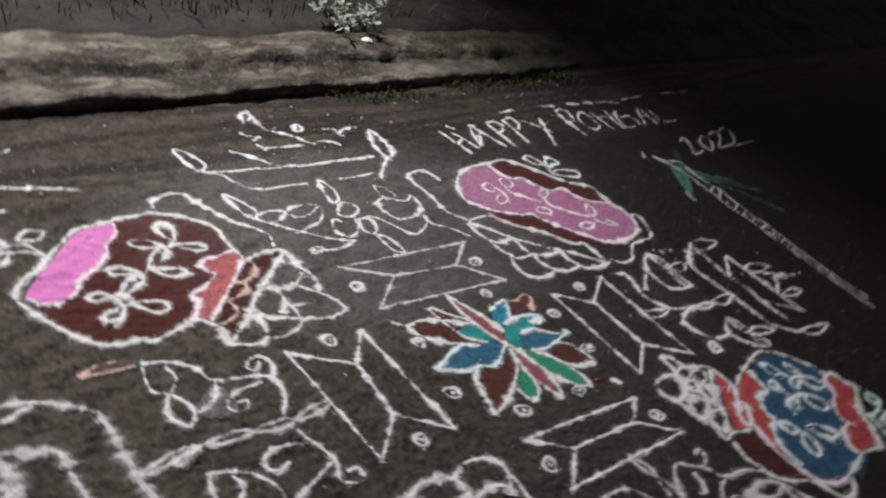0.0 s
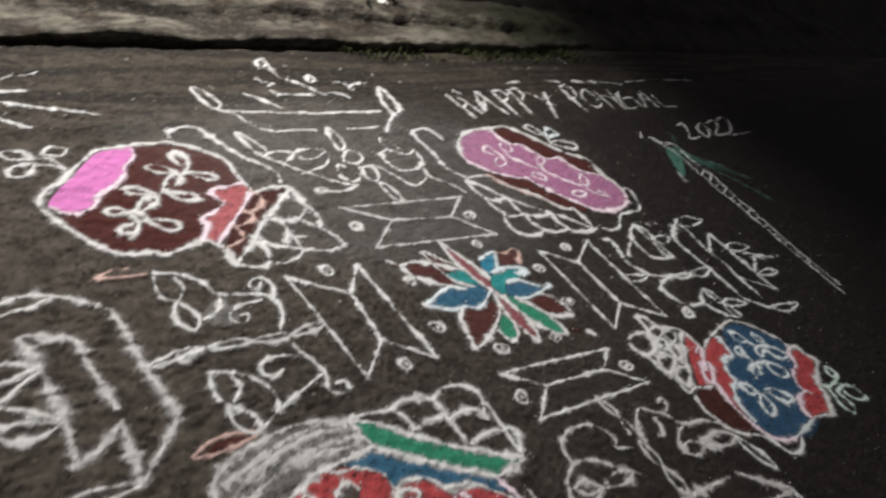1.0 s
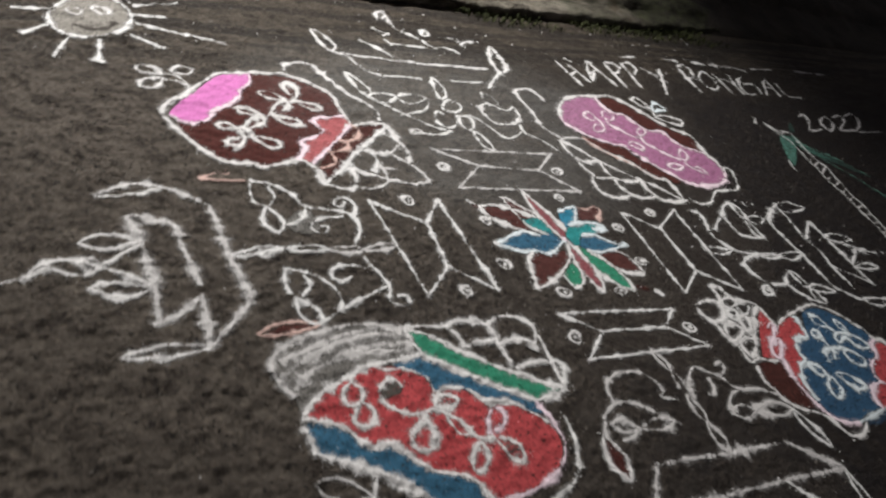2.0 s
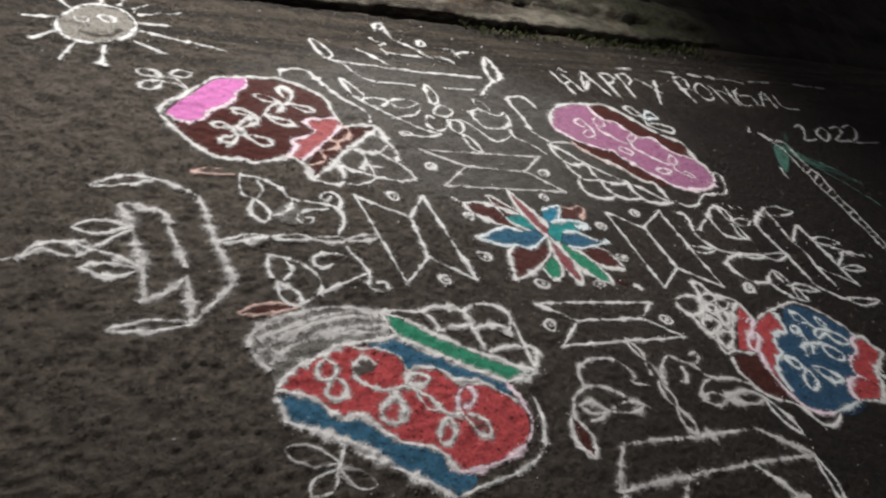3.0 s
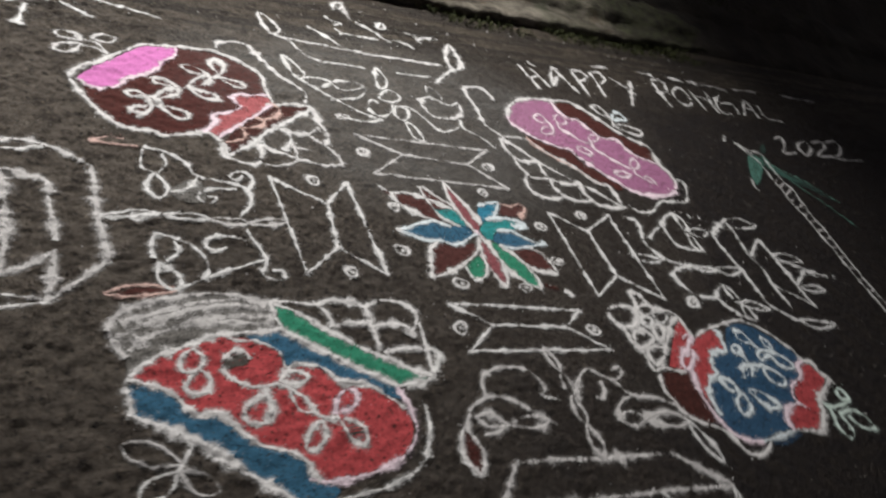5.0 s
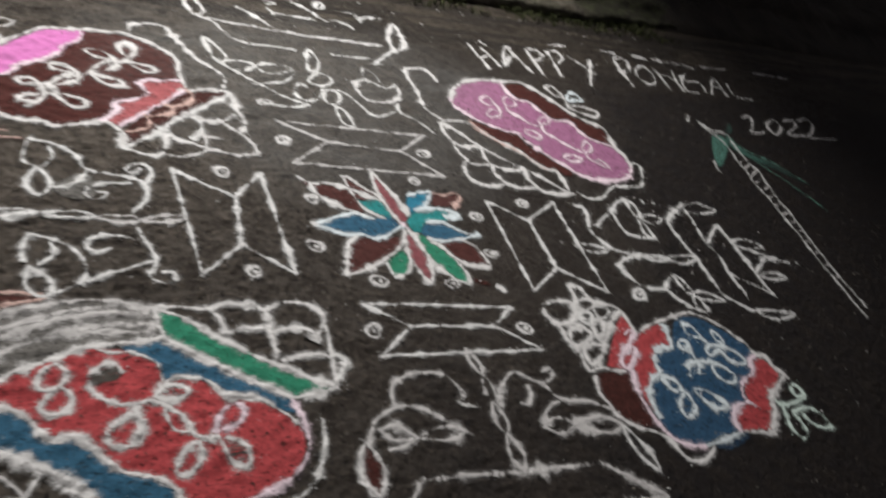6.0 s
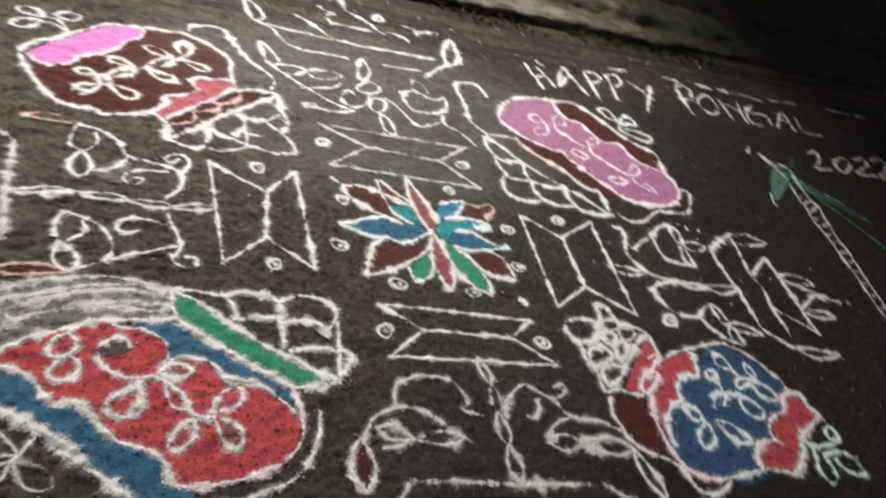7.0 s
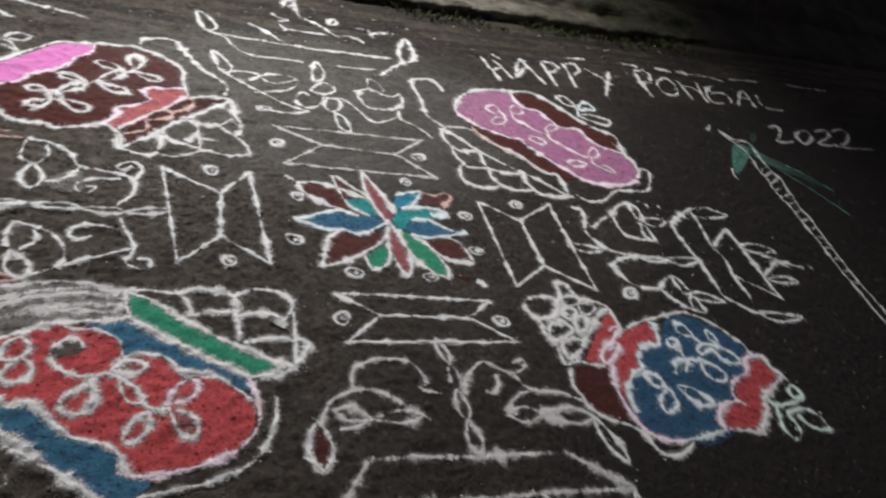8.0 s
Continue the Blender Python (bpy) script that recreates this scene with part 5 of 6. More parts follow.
curve(fig, "stalk_line", "whitethin", 0.008, [(1.140, 0.258), (1.153, 0.174), (1.172, 0.075), (1.147, -0.016), (1.106, -0.122), (1.096, -0.192), (1.062, -0.271), (1.039, -0.366), (1.031, -0.442), (1.000, -0.551), (0.959, -0.716), (0.908, -0.882), (0.873, -1.024), (0.840, -1.157), (0.835, -1.205)])
curve(fig, "stalk_line", "whitethin", 0.008, [(1.155, 0.260), (1.189, 0.191), (1.275, 0.157), (1.247, 0.062), (1.222, -0.015), (1.194, -0.117), (1.192, -0.193), (1.149, -0.308), (1.109, -0.410), (1.074, -0.544), (1.016, -0.718), (0.962, -0.884), (0.925, -1.027), (0.895, -1.156)])
curve(fig, "joint_line", "smoke", 0.007, [(1.101, -0.131), (1.215, -0.068)])
curve(fig, "joint_line", "smoke", 0.007, [(1.101, -0.169), (1.192, -0.131)])
curve(fig, "joint_line", "smoke", 0.007, [(1.069, -0.247), (1.185, -0.185)])
curve(fig, "joint_line", "smoke", 0.007, [(1.059, -0.295), (1.170, -0.251)])
curve(fig, "joint_line", "smoke", 0.007, [(1.044, -0.354), (1.149, -0.319)])
curve(fig, "joint_line", "smoke", 0.007, [(1.034, -0.412), (1.119, -0.387)])
curve(fig, "joint_line", "smoke", 0.007, [(1.023, -0.472), (1.100, -0.453)])
curve(fig, "joint_line", "smoke", 0.007, [(1.002, -0.537), (1.078, -0.527)])
curve(fig, "joint_line", "smoke", 0.007, [(0.989, -0.601), (1.055, -0.594)])
curve(fig, "joint_line", "smoke", 0.007, [(0.970, -0.663), (1.039, -0.659)])
curve(fig, "joint_line", "smoke", 0.007, [(0.954, -0.734), (1.014, -0.731)])
curve(fig, "joint_line", "smoke", 0.007, [(0.929, -0.816), (0.986, -0.810)])
curve(fig, "joint_line", "smoke", 0.007, [(0.905, -0.895), (0.959, -0.893)])
curve(fig, "joint_line", "smoke", 0.007, [(0.885, -0.969), (0.943, -0.968)])
patch(fig, "leaf_patch", "greenhead", [(1.121, 0.116), (1.191, 0.140), (1.232, 0.125), (1.208, 0.059), (1.152, 0.005), (1.070, -0.056), (1.000, -0.111), (0.916, -0.162), (0.923, -0.124), (0.976, -0.045)])
patch(fig, "leaf_patch", "greenfaint", [(1.315, 0.199), (1.439, 0.285), (1.406, 0.227), (1.349, 0.172), (1.303, 0.156)])
patch(fig, "leaf_patch", "greenhead", [(1.266, 0.147), (1.292, 0.112), (1.275, 0.046), (1.300, -0.020), (1.355, -0.084), (1.413, -0.114), (1.329, -0.110), (1.258, -0.079), (1.216, -0.033), (1.200, 0.019)])
patch(fig, "leaf_patch", "greenfaint", [(1.254, 0.023), (1.325, -0.040), (1.400, -0.097), (1.461, -0.168), (1.492, -0.239), (1.510, -0.292), (1.452, -0.249), (1.386, -0.184), (1.290, -0.120), (1.239, -0.054)])
curve(fig, "leaf_line", "greenthin", 0.008, [(1.247, 0.062), (1.315, -0.019), (1.394, -0.088), (1.453, -0.162), (1.483, -0.225), (1.513, -0.291)])
curve(fig, "leaf_line", "greenthin", 0.008, [(1.232, -0.032), (1.281, -0.129), (1.323, -0.232), (1.356, -0.326), (1.384, -0.421), (1.416, -0.522)])
curve(fig, "leaf_line", "whitethin", 0.008, [(0.926, -0.102), (0.884, -0.170), (0.884, -0.209)])
curve(fig, "leaf_line", "whitesoft", 0.012, [(1.155, 0.260), (1.169, 0.200), (1.200, 0.151)])
curve(fig, "tick", "whitethin", 0.009, [(1.125, 0.324), (1.057, 0.259)])

fig = motif("chalk_boat", 0.10, 1.35, "white chalk boat-shaped lamp with leaf ends and small curls", "rangoli boat")
curve(fig, "leaf_loop", "white", 0.010, [(-0.504, 0.196), (-0.473, 0.180), (-0.443, 0.103), (-0.443, 0.043), (-0.489, 0.007), (-0.504, 0.074)], True)
curve(fig, "hull_line", "white", 0.011, [(-0.494, 0.006), (-0.425, -0.034), (-0.401, -0.104), (-0.375, -0.158), (-0.319, -0.194)])
curve(fig, "hull_line", "white", 0.010, [(-0.441, -0.008), (-0.351, -0.028), (-0.257, -0.033), (-0.164, -0.053), (-0.065, -0.053)])
curve(fig, "hull_line", "whitethin", 0.010, [(-0.283, 0.134), (-0.233, 0.086), (-0.191, 0.024), (-0.140, -0.042), (-0.089, -0.059)])
curve(fig, "hull_line", "white", 0.011, [(-0.068, -0.066), (0.032, -0.071), (0.149, -0.072), (0.241, -0.081), (0.358, -0.080)])
curve(fig, "hull_line", "whitethin", 0.009, [(-0.312, -0.199), (-0.197, -0.196), (-0.109, -0.207)])
curve(fig, "hull_line", "whitethin", 0.010, [(0.049, -0.213), (0.127, -0.220), (0.234, -0.220)])
curve(fig, "hull_line", "whitesoft", 0.015, [(0.236, -0.271), (0.312, -0.196), (0.418, -0.104)])
curve(fig, "leaf_loop", "white", 0.013, [(0.519, 0.154), (0.498, -0.026), (0.436, -0.108), (0.408, -0.070), (0.432, 0.022), (0.495, 0.133)], True)
curve(fig, "wisp", "whitethin", 0.010, [(-0.147, 0.275), (-0.111, 0.233), (-0.074, 0.214)])
curve(fig, "wisp", "whitethin", 0.010, [(-0.125, 0.195), (-0.078, 0.221)])
curve(fig, "wisp", "whitethin", 0.009, [(-0.129, 0.163), (-0.116, 0.099)])
curve(fig, "flame", "smoke", 0.022, [(0.013, 0.478), (-0.005, 0.371), (-0.006, 0.268)])
curve(fig, "flame", "white", 0.012, [(-0.073, 0.356), (-0.046, 0.437), (-0.004, 0.462), (0.003, 0.424), (-0.042, 0.377)])
curve(fig, "wisp", "whitethin", 0.010, [(-0.112, 0.117), (-0.058, 0.114), (0.010, 0.106), (0.083, 0.104)])
curve(fig, "wisp", "whitethin", 0.010, [(0.017, 0.264), (0.081, 0.194), (0.112, 0.132), (0.151, 0.091)])
curve(fig, "curl", "whitesoft", 0.011, [(0.129, 0.246), (0.169, 0.298), (0.180, 0.260), (0.155, 0.232)], True)
curve(fig, "wisp", "whitethin", 0.011, [(0.248, 0.225), (0.290, 0.222), (0.336, 0.205)])
curve(fig, "wisp", "whitesoft", 0.015, [(0.323, 0.164), (0.397, 0.202), (0.466, 0.203)])
curve(fig, "wisp", "whitethin", 0.010, [(0.338, 0.227), (0.331, 0.166), (0.336, 0.126)])
curve(fig, "wisp", "whitethin", 0.010, [(0.156, 0.122), (0.225, 0.101), (0.263, 0.057)])
curve(fig, "wisp", "white", 0.012, [(0.005, 0.110), (0.024, 0.105)])
curve(fig, "wisp", "white", 0.013, [(0.091, 0.394), (0.111, 0.401)])

fig = motif("oil_lamp_spray", 0.06, 0.92, "white chalk spray of leaves, curls and a small lamp bowl", "rangoli spray")
patch(fig, "dust_patch", "haze", [(-1.05, 0.20), (-0.75, 0.52), (-0.20, 0.66), (0.45, 0.58), (0.95, 0.28), (1.00, -0.25), (0.60, -0.75), (0.10, -0.95), (-0.45, -0.85), (-0.90, -0.45)])
curve(fig, "leaf_loop", "whitethin", 0.010, [(-0.454, 0.246), (-0.420, 0.189), (-0.401, 0.121), (-0.412, 0.068), (-0.446, 0.061), (-0.457, 0.150)], True)
curve(fig, "scroll", "whitethin", 0.010, [(-0.456, 0.090), (-0.425, 0.045), (-0.387, -0.007), (-0.324, -0.073), (-0.270, -0.131), (-0.213, -0.178), (-0.151, -0.203)])
curve(fig, "chain_leaf", "whitethin", 0.008, [(-0.423, 0.060), (-0.351, 0.083), (-0.296, 0.057), (-0.366, 0.007), (-0.415, 0.026)], True)
curve(fig, "chain_leaf", "whitethin", 0.009, [(-0.296, 0.055), (-0.233, 0.081), (-0.134, 0.058), (-0.186, -0.032), (-0.275, -0.069), (-0.344, -0.086)])
curve(fig, "chain_leaf", "whitethin", 0.007, [(-0.296, 0.055), (-0.268, 0.012), (-0.208, 0.014), (-0.137, 0.055)])
curve(fig, "scroll", "whitethin", 0.009, [(-0.364, -0.199), (-0.326, -0.215), (-0.273, -0.232), (-0.205, -0.225), (-0.151, -0.203)])
curve(fig, "scroll", "smoke", 0.009, [(-0.360, -0.213), (-0.330, -0.191), (-0.304, -0.202), (-0.338, -0.227)], True)
curve(fig, "leaf_loop", "whitethin", 0.009, [(-0.011, 0.231), (0.006, 0.157), (-0.020, 0.078), (-0.062, 0.056), (-0.047, 0.147)], True)
curve(fig, "leaf_loop", "whitethin", 0.010, [(-0.030, 0.045), (0.009, 0.010), (0.004, -0.027), (-0.057, -0.057), (-0.096, -0.027)], True)
curve(fig, "leaf_loop", "whitethin", 0.010, [(-0.063, -0.120), (-0.033, -0.086), (0.006, -0.110), (-0.016, -0.170), (-0.057, -0.195), (-0.075, -0.163)], True)
curve(fig, "curl", "whitethin", 0.010, [(-0.119, -0.078), (-0.143, -0.054), (-0.178, -0.098), (-0.184, -0.146), (-0.153, -0.179), (-0.099, -0.155), (-0.057, -0.084)])
curve(fig, "leaf_loop", "whitethin", 0.009, [(-0.042, -0.211), (-0.013, -0.244), (-0.016, -0.343), (-0.053, -0.321), (-0.054, -0.267)], True)
curve(fig, "scroll", "whitethin", 0.009, [(-0.049, -0.083), (0.031, -0.096), (0.069, -0.178), (0.099, -0.250), (0.150, -0.255), (0.217, -0.217), (0.256, -0.173)])
curve(fig, "bowl", "white", 0.010, [(0.120, -0.001), (0.103, -0.076), (0.125, -0.142), (0.184, -0.153), (0.260, -0.126), (0.306, -0.067), (0.315, -0.003)])
curve(fig, "bowl", "whitethin", 0.009, [(0.120, -0.001), (0.174, 0.016), (0.210, -0.011), (0.259, -0.033), (0.318, -0.003)])
curve(fig, "flame", "whitethin", 0.009, [(0.203, 0.117), (0.245, 0.060), (0.235, 0.009), (0.178, 0.009)], True)
curve(fig, "scroll", "whitethin", 0.009, [(0.257, -0.154), (0.242, -0.214), (0.279, -0.257), (0.322, -0.318), (0.335, -0.357)])

fig = motif("chalk_plant", 1.25, -0.23, "white chalk spray of leaves and stepped lines on asphalt", "rangoli spray")
curve(fig, "scroll", "whitesoft", 0.012, [(-0.428, 0.321), (-0.389, 0.306), (-0.400, 0.257), (-0.446, 0.172), (-0.439, 0.127), (-0.419, 0.075), (-0.408, 0.064)])
curve(fig, "scroll", "whitesoft", 0.012, [(-0.401, 0.187), (-0.335, 0.234), (-0.259, 0.274), (-0.182, 0.334), (-0.108, 0.356), (-0.091, 0.332)])
curve(fig, "scroll", "whitesoft", 0.010, [(-0.252, 0.266), (-0.269, 0.202), (-0.261, 0.140), (-0.202, 0.116), (-0.134, 0.113)])
curve(fig, "leaf_loop", "whitesoft", 0.010, [(-0.110, 0.352), (-0.087, 0.318), (-0.111, 0.243), (-0.138, 0.264), (-0.128, 0.308)], True)
curve(fig, "leaf_loop", "whitesoft", 0.010, [(-0.111, 0.243), (-0.038, 0.255), (0.002, 0.225), (-0.065, 0.200), (-0.111, 0.218)], True)
curve(fig, "leaf_loop", "whitesoft", 0.010, [(-0.135, 0.221), (-0.126, 0.170), (-0.138, 0.113), (-0.167, 0.138), (-0.159, 0.178)], True)
curve(fig, "chain_leaf", "whitesoft", 0.009, [(-0.576, 0.092), (-0.518, 0.091), (-0.449, 0.072), (-0.420, 0.060), (-0.489, 0.046), (-0.557, 0.063)], True)
curve(fig, "scroll", "whitesoft", 0.011, [(-0.420, 0.060), (-0.366, 0.037), (-0.287, 0.013), (-0.179, -0.009)])
curve(fig, "chain_leaf", "whitesoft", 0.009, [(-0.297, 0.015), (-0.226, 0.013), (-0.165, -0.010), (-0.236, -0.019)], True)
curve(fig, "chain_leaf", "whitesoft", 0.009, [(-0.163, -0.004), (-0.080, 0.004), (0.005, -0.011), (-0.103, -0.043)], True)
curve(fig, "scroll", "whitesoft", 0.013, [(-0.284, 0.017), (-0.347, 0.012), (-0.404, -0.002), (-0.441, -0.031), (-0.443, -0.079), (-0.423, -0.133), (-0.383, -0.158), (-0.316, -0.166)])
curve(fig, "curl_ring", "whitesoft", 0.010, [(-0.485, -0.175), (-0.445, -0.152), (-0.428, -0.176), (-0.457, -0.203), (-0.489, -0.200)], True)
curve(fig, "curl_ring", "whitesoft", 0.006, [(-0.463, -0.179), (-0.457, -0.182)])
curve(fig, "scroll", "whitesoft", 0.011, [(-0.317, -0.167), (-0.262, -0.122), (-0.209, -0.102)])
curve(fig, "leaf_loop", "whitesoft", 0.010, [(-0.211, -0.102), (-0.188, -0.139), (-0.194, -0.201), (-0.221, -0.191), (-0.226, -0.151)], True)
curve(fig, "scroll", "whitesoft", 0.011, [(-0.316, -0.172), (-0.293, -0.226), (-0.265, -0.267), (-0.204, -0.298)])
curve(fig, "leaf_loop", "whitesoft", 0.010, [(-0.194, -0.201), (-0.135, -0.198), (-0.065, -0.249), (-0.138, -0.244), (-0.191, -0.226)], True)
curve(fig, "leaf_loop", "whitesoft", 0.010, [(-0.206, -0.214), (-0.188, -0.233), (-0.196, -0.295), (-0.231, -0.277), (-0.228, -0.243)], True)
curve(fig, "step_line", "whitesoft", 0.013, [(0.027, 0.215), (0.110, 0.269), (0.207, 0.317)])
curve(fig, "leaf_loop", "whitesoft", 0.009, [(0.207, 0.321), (0.316, 0.328), (0.398, 0.278), (0.290, 0.260), (0.210, 0.270)], True)
curve(fig, "step_line", "whitesoft", 0.010, [(0.027, 0.215), (0.008, 0.136), (0.001, 0.058), (0.001, -0.012), (-0.014, -0.077), (-0.032, -0.161), (-0.039, -0.216), (-0.005, -0.265), (0.035, -0.308), (0.082, -0.328)])
curve(fig, "leaf_loop", "whitesoft", 0.009, [(0.066, -0.317), (0.139, -0.324), (0.254, -0.357), (0.148, -0.371), (0.079, -0.346)], True)
curve(fig, "step_line", "whitesoft", 0.011, [(0.206, 0.316), (0.183, 0.218), (0.158, 0.135), (0.141, 0.069), (0.215, 0.118), (0.303, 0.177)])
curve(fig, "step_line", "whitesoft", 0.009, [(0.141, 0.066), (0.138, -0.023), (0.103, -0.111), (0.095, -0.182), (0.086, -0.240)])
curve(fig, "step_line", "whitesoft", 0.011, [(0.304, 0.175), (0.298, 0.080), (0.282, -0.020), (0.263, -0.118), (0.245, -0.198), (0.242, -0.259)])
curve(fig, "step_line", "whitesoft", 0.008, [(0.103, -0.111), (0.145, -0.157), (0.199, -0.203), (0.242, -0.248)])
curve(fig, "leaf_loop", "whitesoft", 0.009, [(0.294, 0.067), (0.388, 0.082), (0.466, 0.029), (0.374, 0.017), (0.307, 0.041)], True)
curve(fig, "step_line", "whitesoft", 0.011, [(0.256, -0.126), (0.345, -0.077), (0.421, -0.037), (0.452, -0.076)])
curve(fig, "step_line", "whitesoft", 0.008, [(0.362, 0.004), (0.434, -0.030), (0.519, -0.082)])
curve(fig, "leaf_loop", "whitesoft", 0.010, [(0.273, -0.141), (0.366, -0.131), (0.424, -0.165), (0.342, -0.171)], True)
curve(fig, "dot", "whitesoft", 0.014, [(-0.022, 0.345), (-0.012, 0.344)])
curve(fig, "dot", "whitesoft", 0.014, [(0.040, 0.336), (0.051, 0.336)])
curve(fig, "dot", "whitesoft", 0.014, [(0.522, -0.079), (0.537, -0.083)])
curve(fig, "dot", "whitesoft", 0.014, [(0.574, -0.086), (0.595, -0.087)])

fig = motif("chalk_plant", -0.07, -0.81, "white chalk leaf chain with curling scrolls on asphalt", "rangoli spray")
loop(fig, "chain_leaf", "smoke", 0.010, (0.029, 0.252), (0.036, 0.159), 0.016)
loop(fig, "chain_leaf", "smoke", 0.010, (0.036, 0.159), (0.022, 0.056), 0.016)
loop(fig, "chain_leaf", "smoke", 0.010, (0.018, 0.063), (0.008, -0.039), 0.018)
loop(fig, "chain_leaf", "smoke", 0.010, (0.008, -0.039), (-0.005, -0.149), 0.020)
curve(fig, "scroll", "smoke", 0.010, [(-0.266, 0.100), (-0.261, 0.142), (-0.234, 0.179), (-0.166, 0.196), (-0.088, 0.179), (-0.064, 0.128), (-0.057, 0.093)])
curve(fig, "scroll", "whitethin", 0.008, [(-0.057, 0.093), (-0.083, 0.080), (-0.034, 0.054)])
curve(fig, "scroll", "smoke", 0.012, [(-0.383, -0.002), (-0.349, 0.059), (-0.295, 0.092), (-0.246, 0.101), (-0.189, 0.080), (-0.143, 0.030), (-0.095, -0.024)])
loop(fig, "leaf_loop", "smoke", 0.012, (-0.250, 0.001), (-0.340, 0.039), 0.020)
loop(fig, "leaf_loop", "smoke", 0.012, (-0.247, 0.001), (-0.110, -0.005), 0.022)
curve(fig, "scroll", "smoke", 0.011, [(-0.255, -0.000), (-0.298, -0.018), (-0.342, -0.019)])
loop(fig, "chalk_leaf", "maroonfaint", 0.008, (-0.387, 0.018), (-0.413, -0.133), 0.030)
curve(fig, "scroll", "smoke", 0.011, [(0.035, 0.044), (0.066, 0.102), (0.132, 0.148), (0.176, 0.121), (0.211, 0.095), (0.266, 0.117), (0.268, 0.144), (0.231, 0.137)])
curve(fig, "scroll", "smoke", 0.010, [(0.159, 0.101), (0.153, 0.066), (0.121, 0.037), (0.100, 0.046)])
curve(fig, "scroll", "smoke", 0.011, [(0.211, 0.095), (0.246, 0.033), (0.346, 0.003), (0.409, -0.052)])
loop(fig, "leaf_loop", "smoke", 0.011, (0.240, -0.054), (0.132, -0.044), 0.026)
loop(fig, "leaf_loop", "smoke", 0.011, (0.240, -0.054), (0.393, -0.090), 0.026)
curve(fig, "scroll", "smoke", 0.010, [(0.140, -0.039), (0.161, -0.003), (0.202, 0.022), (0.251, 0.026)])
loop(fig, "leaf_loop", "whitesoft", 0.009, (0.388, -0.085), (0.410, -0.247), 0.020)

fig = motif("chalk_hut", -0.08, -1.13, "white chalk hut drawing with a sloping roof", "rangoli hut")
straight(fig, "wall_line", "smoke", 0.012, [(-0.290, 0.201), (-0.401, 0.071)])
curve(fig, "roof_line", "smoke", 0.014, [(-0.287, 0.205), (-0.107, 0.184), (0.002, 0.166), (0.251, 0.138)])
curve(fig, "roof_line", "smoke", 0.013, [(0.251, 0.138), (0.319, 0.069), (0.393, -0.002)])
curve(fig, "roof_line", "smoke", 0.014, [(-0.397, 0.075), (-0.283, 0.071), (-0.142, 0.060), (0.116, 0.034), (0.393, -0.002)])
loop(fig, "chalk_leaf", "whitethin", 0.008, (0.389, -0.005), (0.330, -0.177), 0.016)
curve(fig, "wall_line", "whitethin", 0.011, [(0.116, 0.034), (0.162, -0.047), (0.180, -0.095)])
straight(fig, "door_line", "smoke", 0.013, [(-0.142, 0.060), (-0.282, -0.059)])
curve(fig, "door_line", "smoke", 0.015, [(-0.283, -0.053), (-0.129, -0.081), (0.082, -0.101), (0.221, -0.110)])
loop(fig, "chalk_leaf", "whitesoft", 0.010, (-0.395, 0.065), (-0.399, -0.061), 0.022)
loop(fig, "chalk_leaf", "whitesoft", 0.010, (0.068, -0.101), (0.049, -0.211), 0.020)
loop(fig, "chalk_leaf", "whitesoft", 0.010, (-0.151, -0.074), (-0.105, -0.169), 0.020)
ticks(fig, [(-0.287, 0.205), (-0.107, 0.184), (0.002, 0.166), (0.251, 0.138)], 7)
ticks(fig, [(-0.397, 0.075), (-0.283, 0.071), (-0.142, 0.060), (0.116, 0.034), (0.393, -0.002)], 9)
ticks(fig, [(-0.283, -0.053), (-0.129, -0.081), (0.082, -0.101), (0.221, -0.110)], 6)

fig = motif("chalk_plant", -0.98, 0.08, "white chalk leaf chain with curling scrolls on asphalt", "rangoli spray")
patch(fig, "dust_patch", "dust_light", [(-0.062, 0.102), (-0.020, 0.150), (0.036, 0.182), (0.062, 0.130), (0.040, 0.062), (-0.030, 0.068)])
loop(fig, "chain_leaf", "whitesoft", 0.0096, (-0.277, -0.013), (-0.101, 0.003), 0.014)
loop(fig, "chain_leaf", "whitesoft", 0.0088, (-0.090, -0.001), (0.033, -0.020), 0.014)
loop(fig, "chain_leaf", "smoke", 0.0095, (0.033, -0.020), (0.154, -0.038), 0.016)
loop(fig, "chain_leaf", "smoke", 0.0088, (0.150, -0.037), (0.285, -0.026), 0.014)
curve(fig, "scroll", "whitesoft", 0.0105, [(-0.095, 0.342), (-0.037, 0.316), (0.020, 0.272), (0.047, 0.193), (0.164, 0.157), (0.194, 0.126), (0.185, 0.058), (0.133, -0.012)])
curve(fig, "scroll", "whitesoft", 0.0088, [(0.196, 0.132), (0.224, 0.184), (0.211, 0.227), (0.176, 0.227), (0.150, 0.198), (0.168, 0.178), (0.195, 0.206)])
loop(fig, "leaf_loop", "whitesoft", 0.0105, (-0.083, 0.203), (-0.094, 0.066), 0.030)
curve(fig, "scroll", "whitesoft", 0.0088, [(-0.097, 0.336), (-0.117, 0.253), (-0.111, 0.218), (-0.081, 0.206), (-0.042, 0.247), (-0.045, 0.302)])
curve(fig, "scroll", "whitethin", 0.009, [(0.047, 0.193), (0.005, 0.124), (-0.056, 0.100)])
curve(fig, "scroll", "whitesoft", 0.0088, [(0.157, 0.130), (0.078, 0.127), (0.034, 0.106), (0.031, 0.069), (0.063, 0.060), (0.082, 0.086), (0.056, 0.095)])
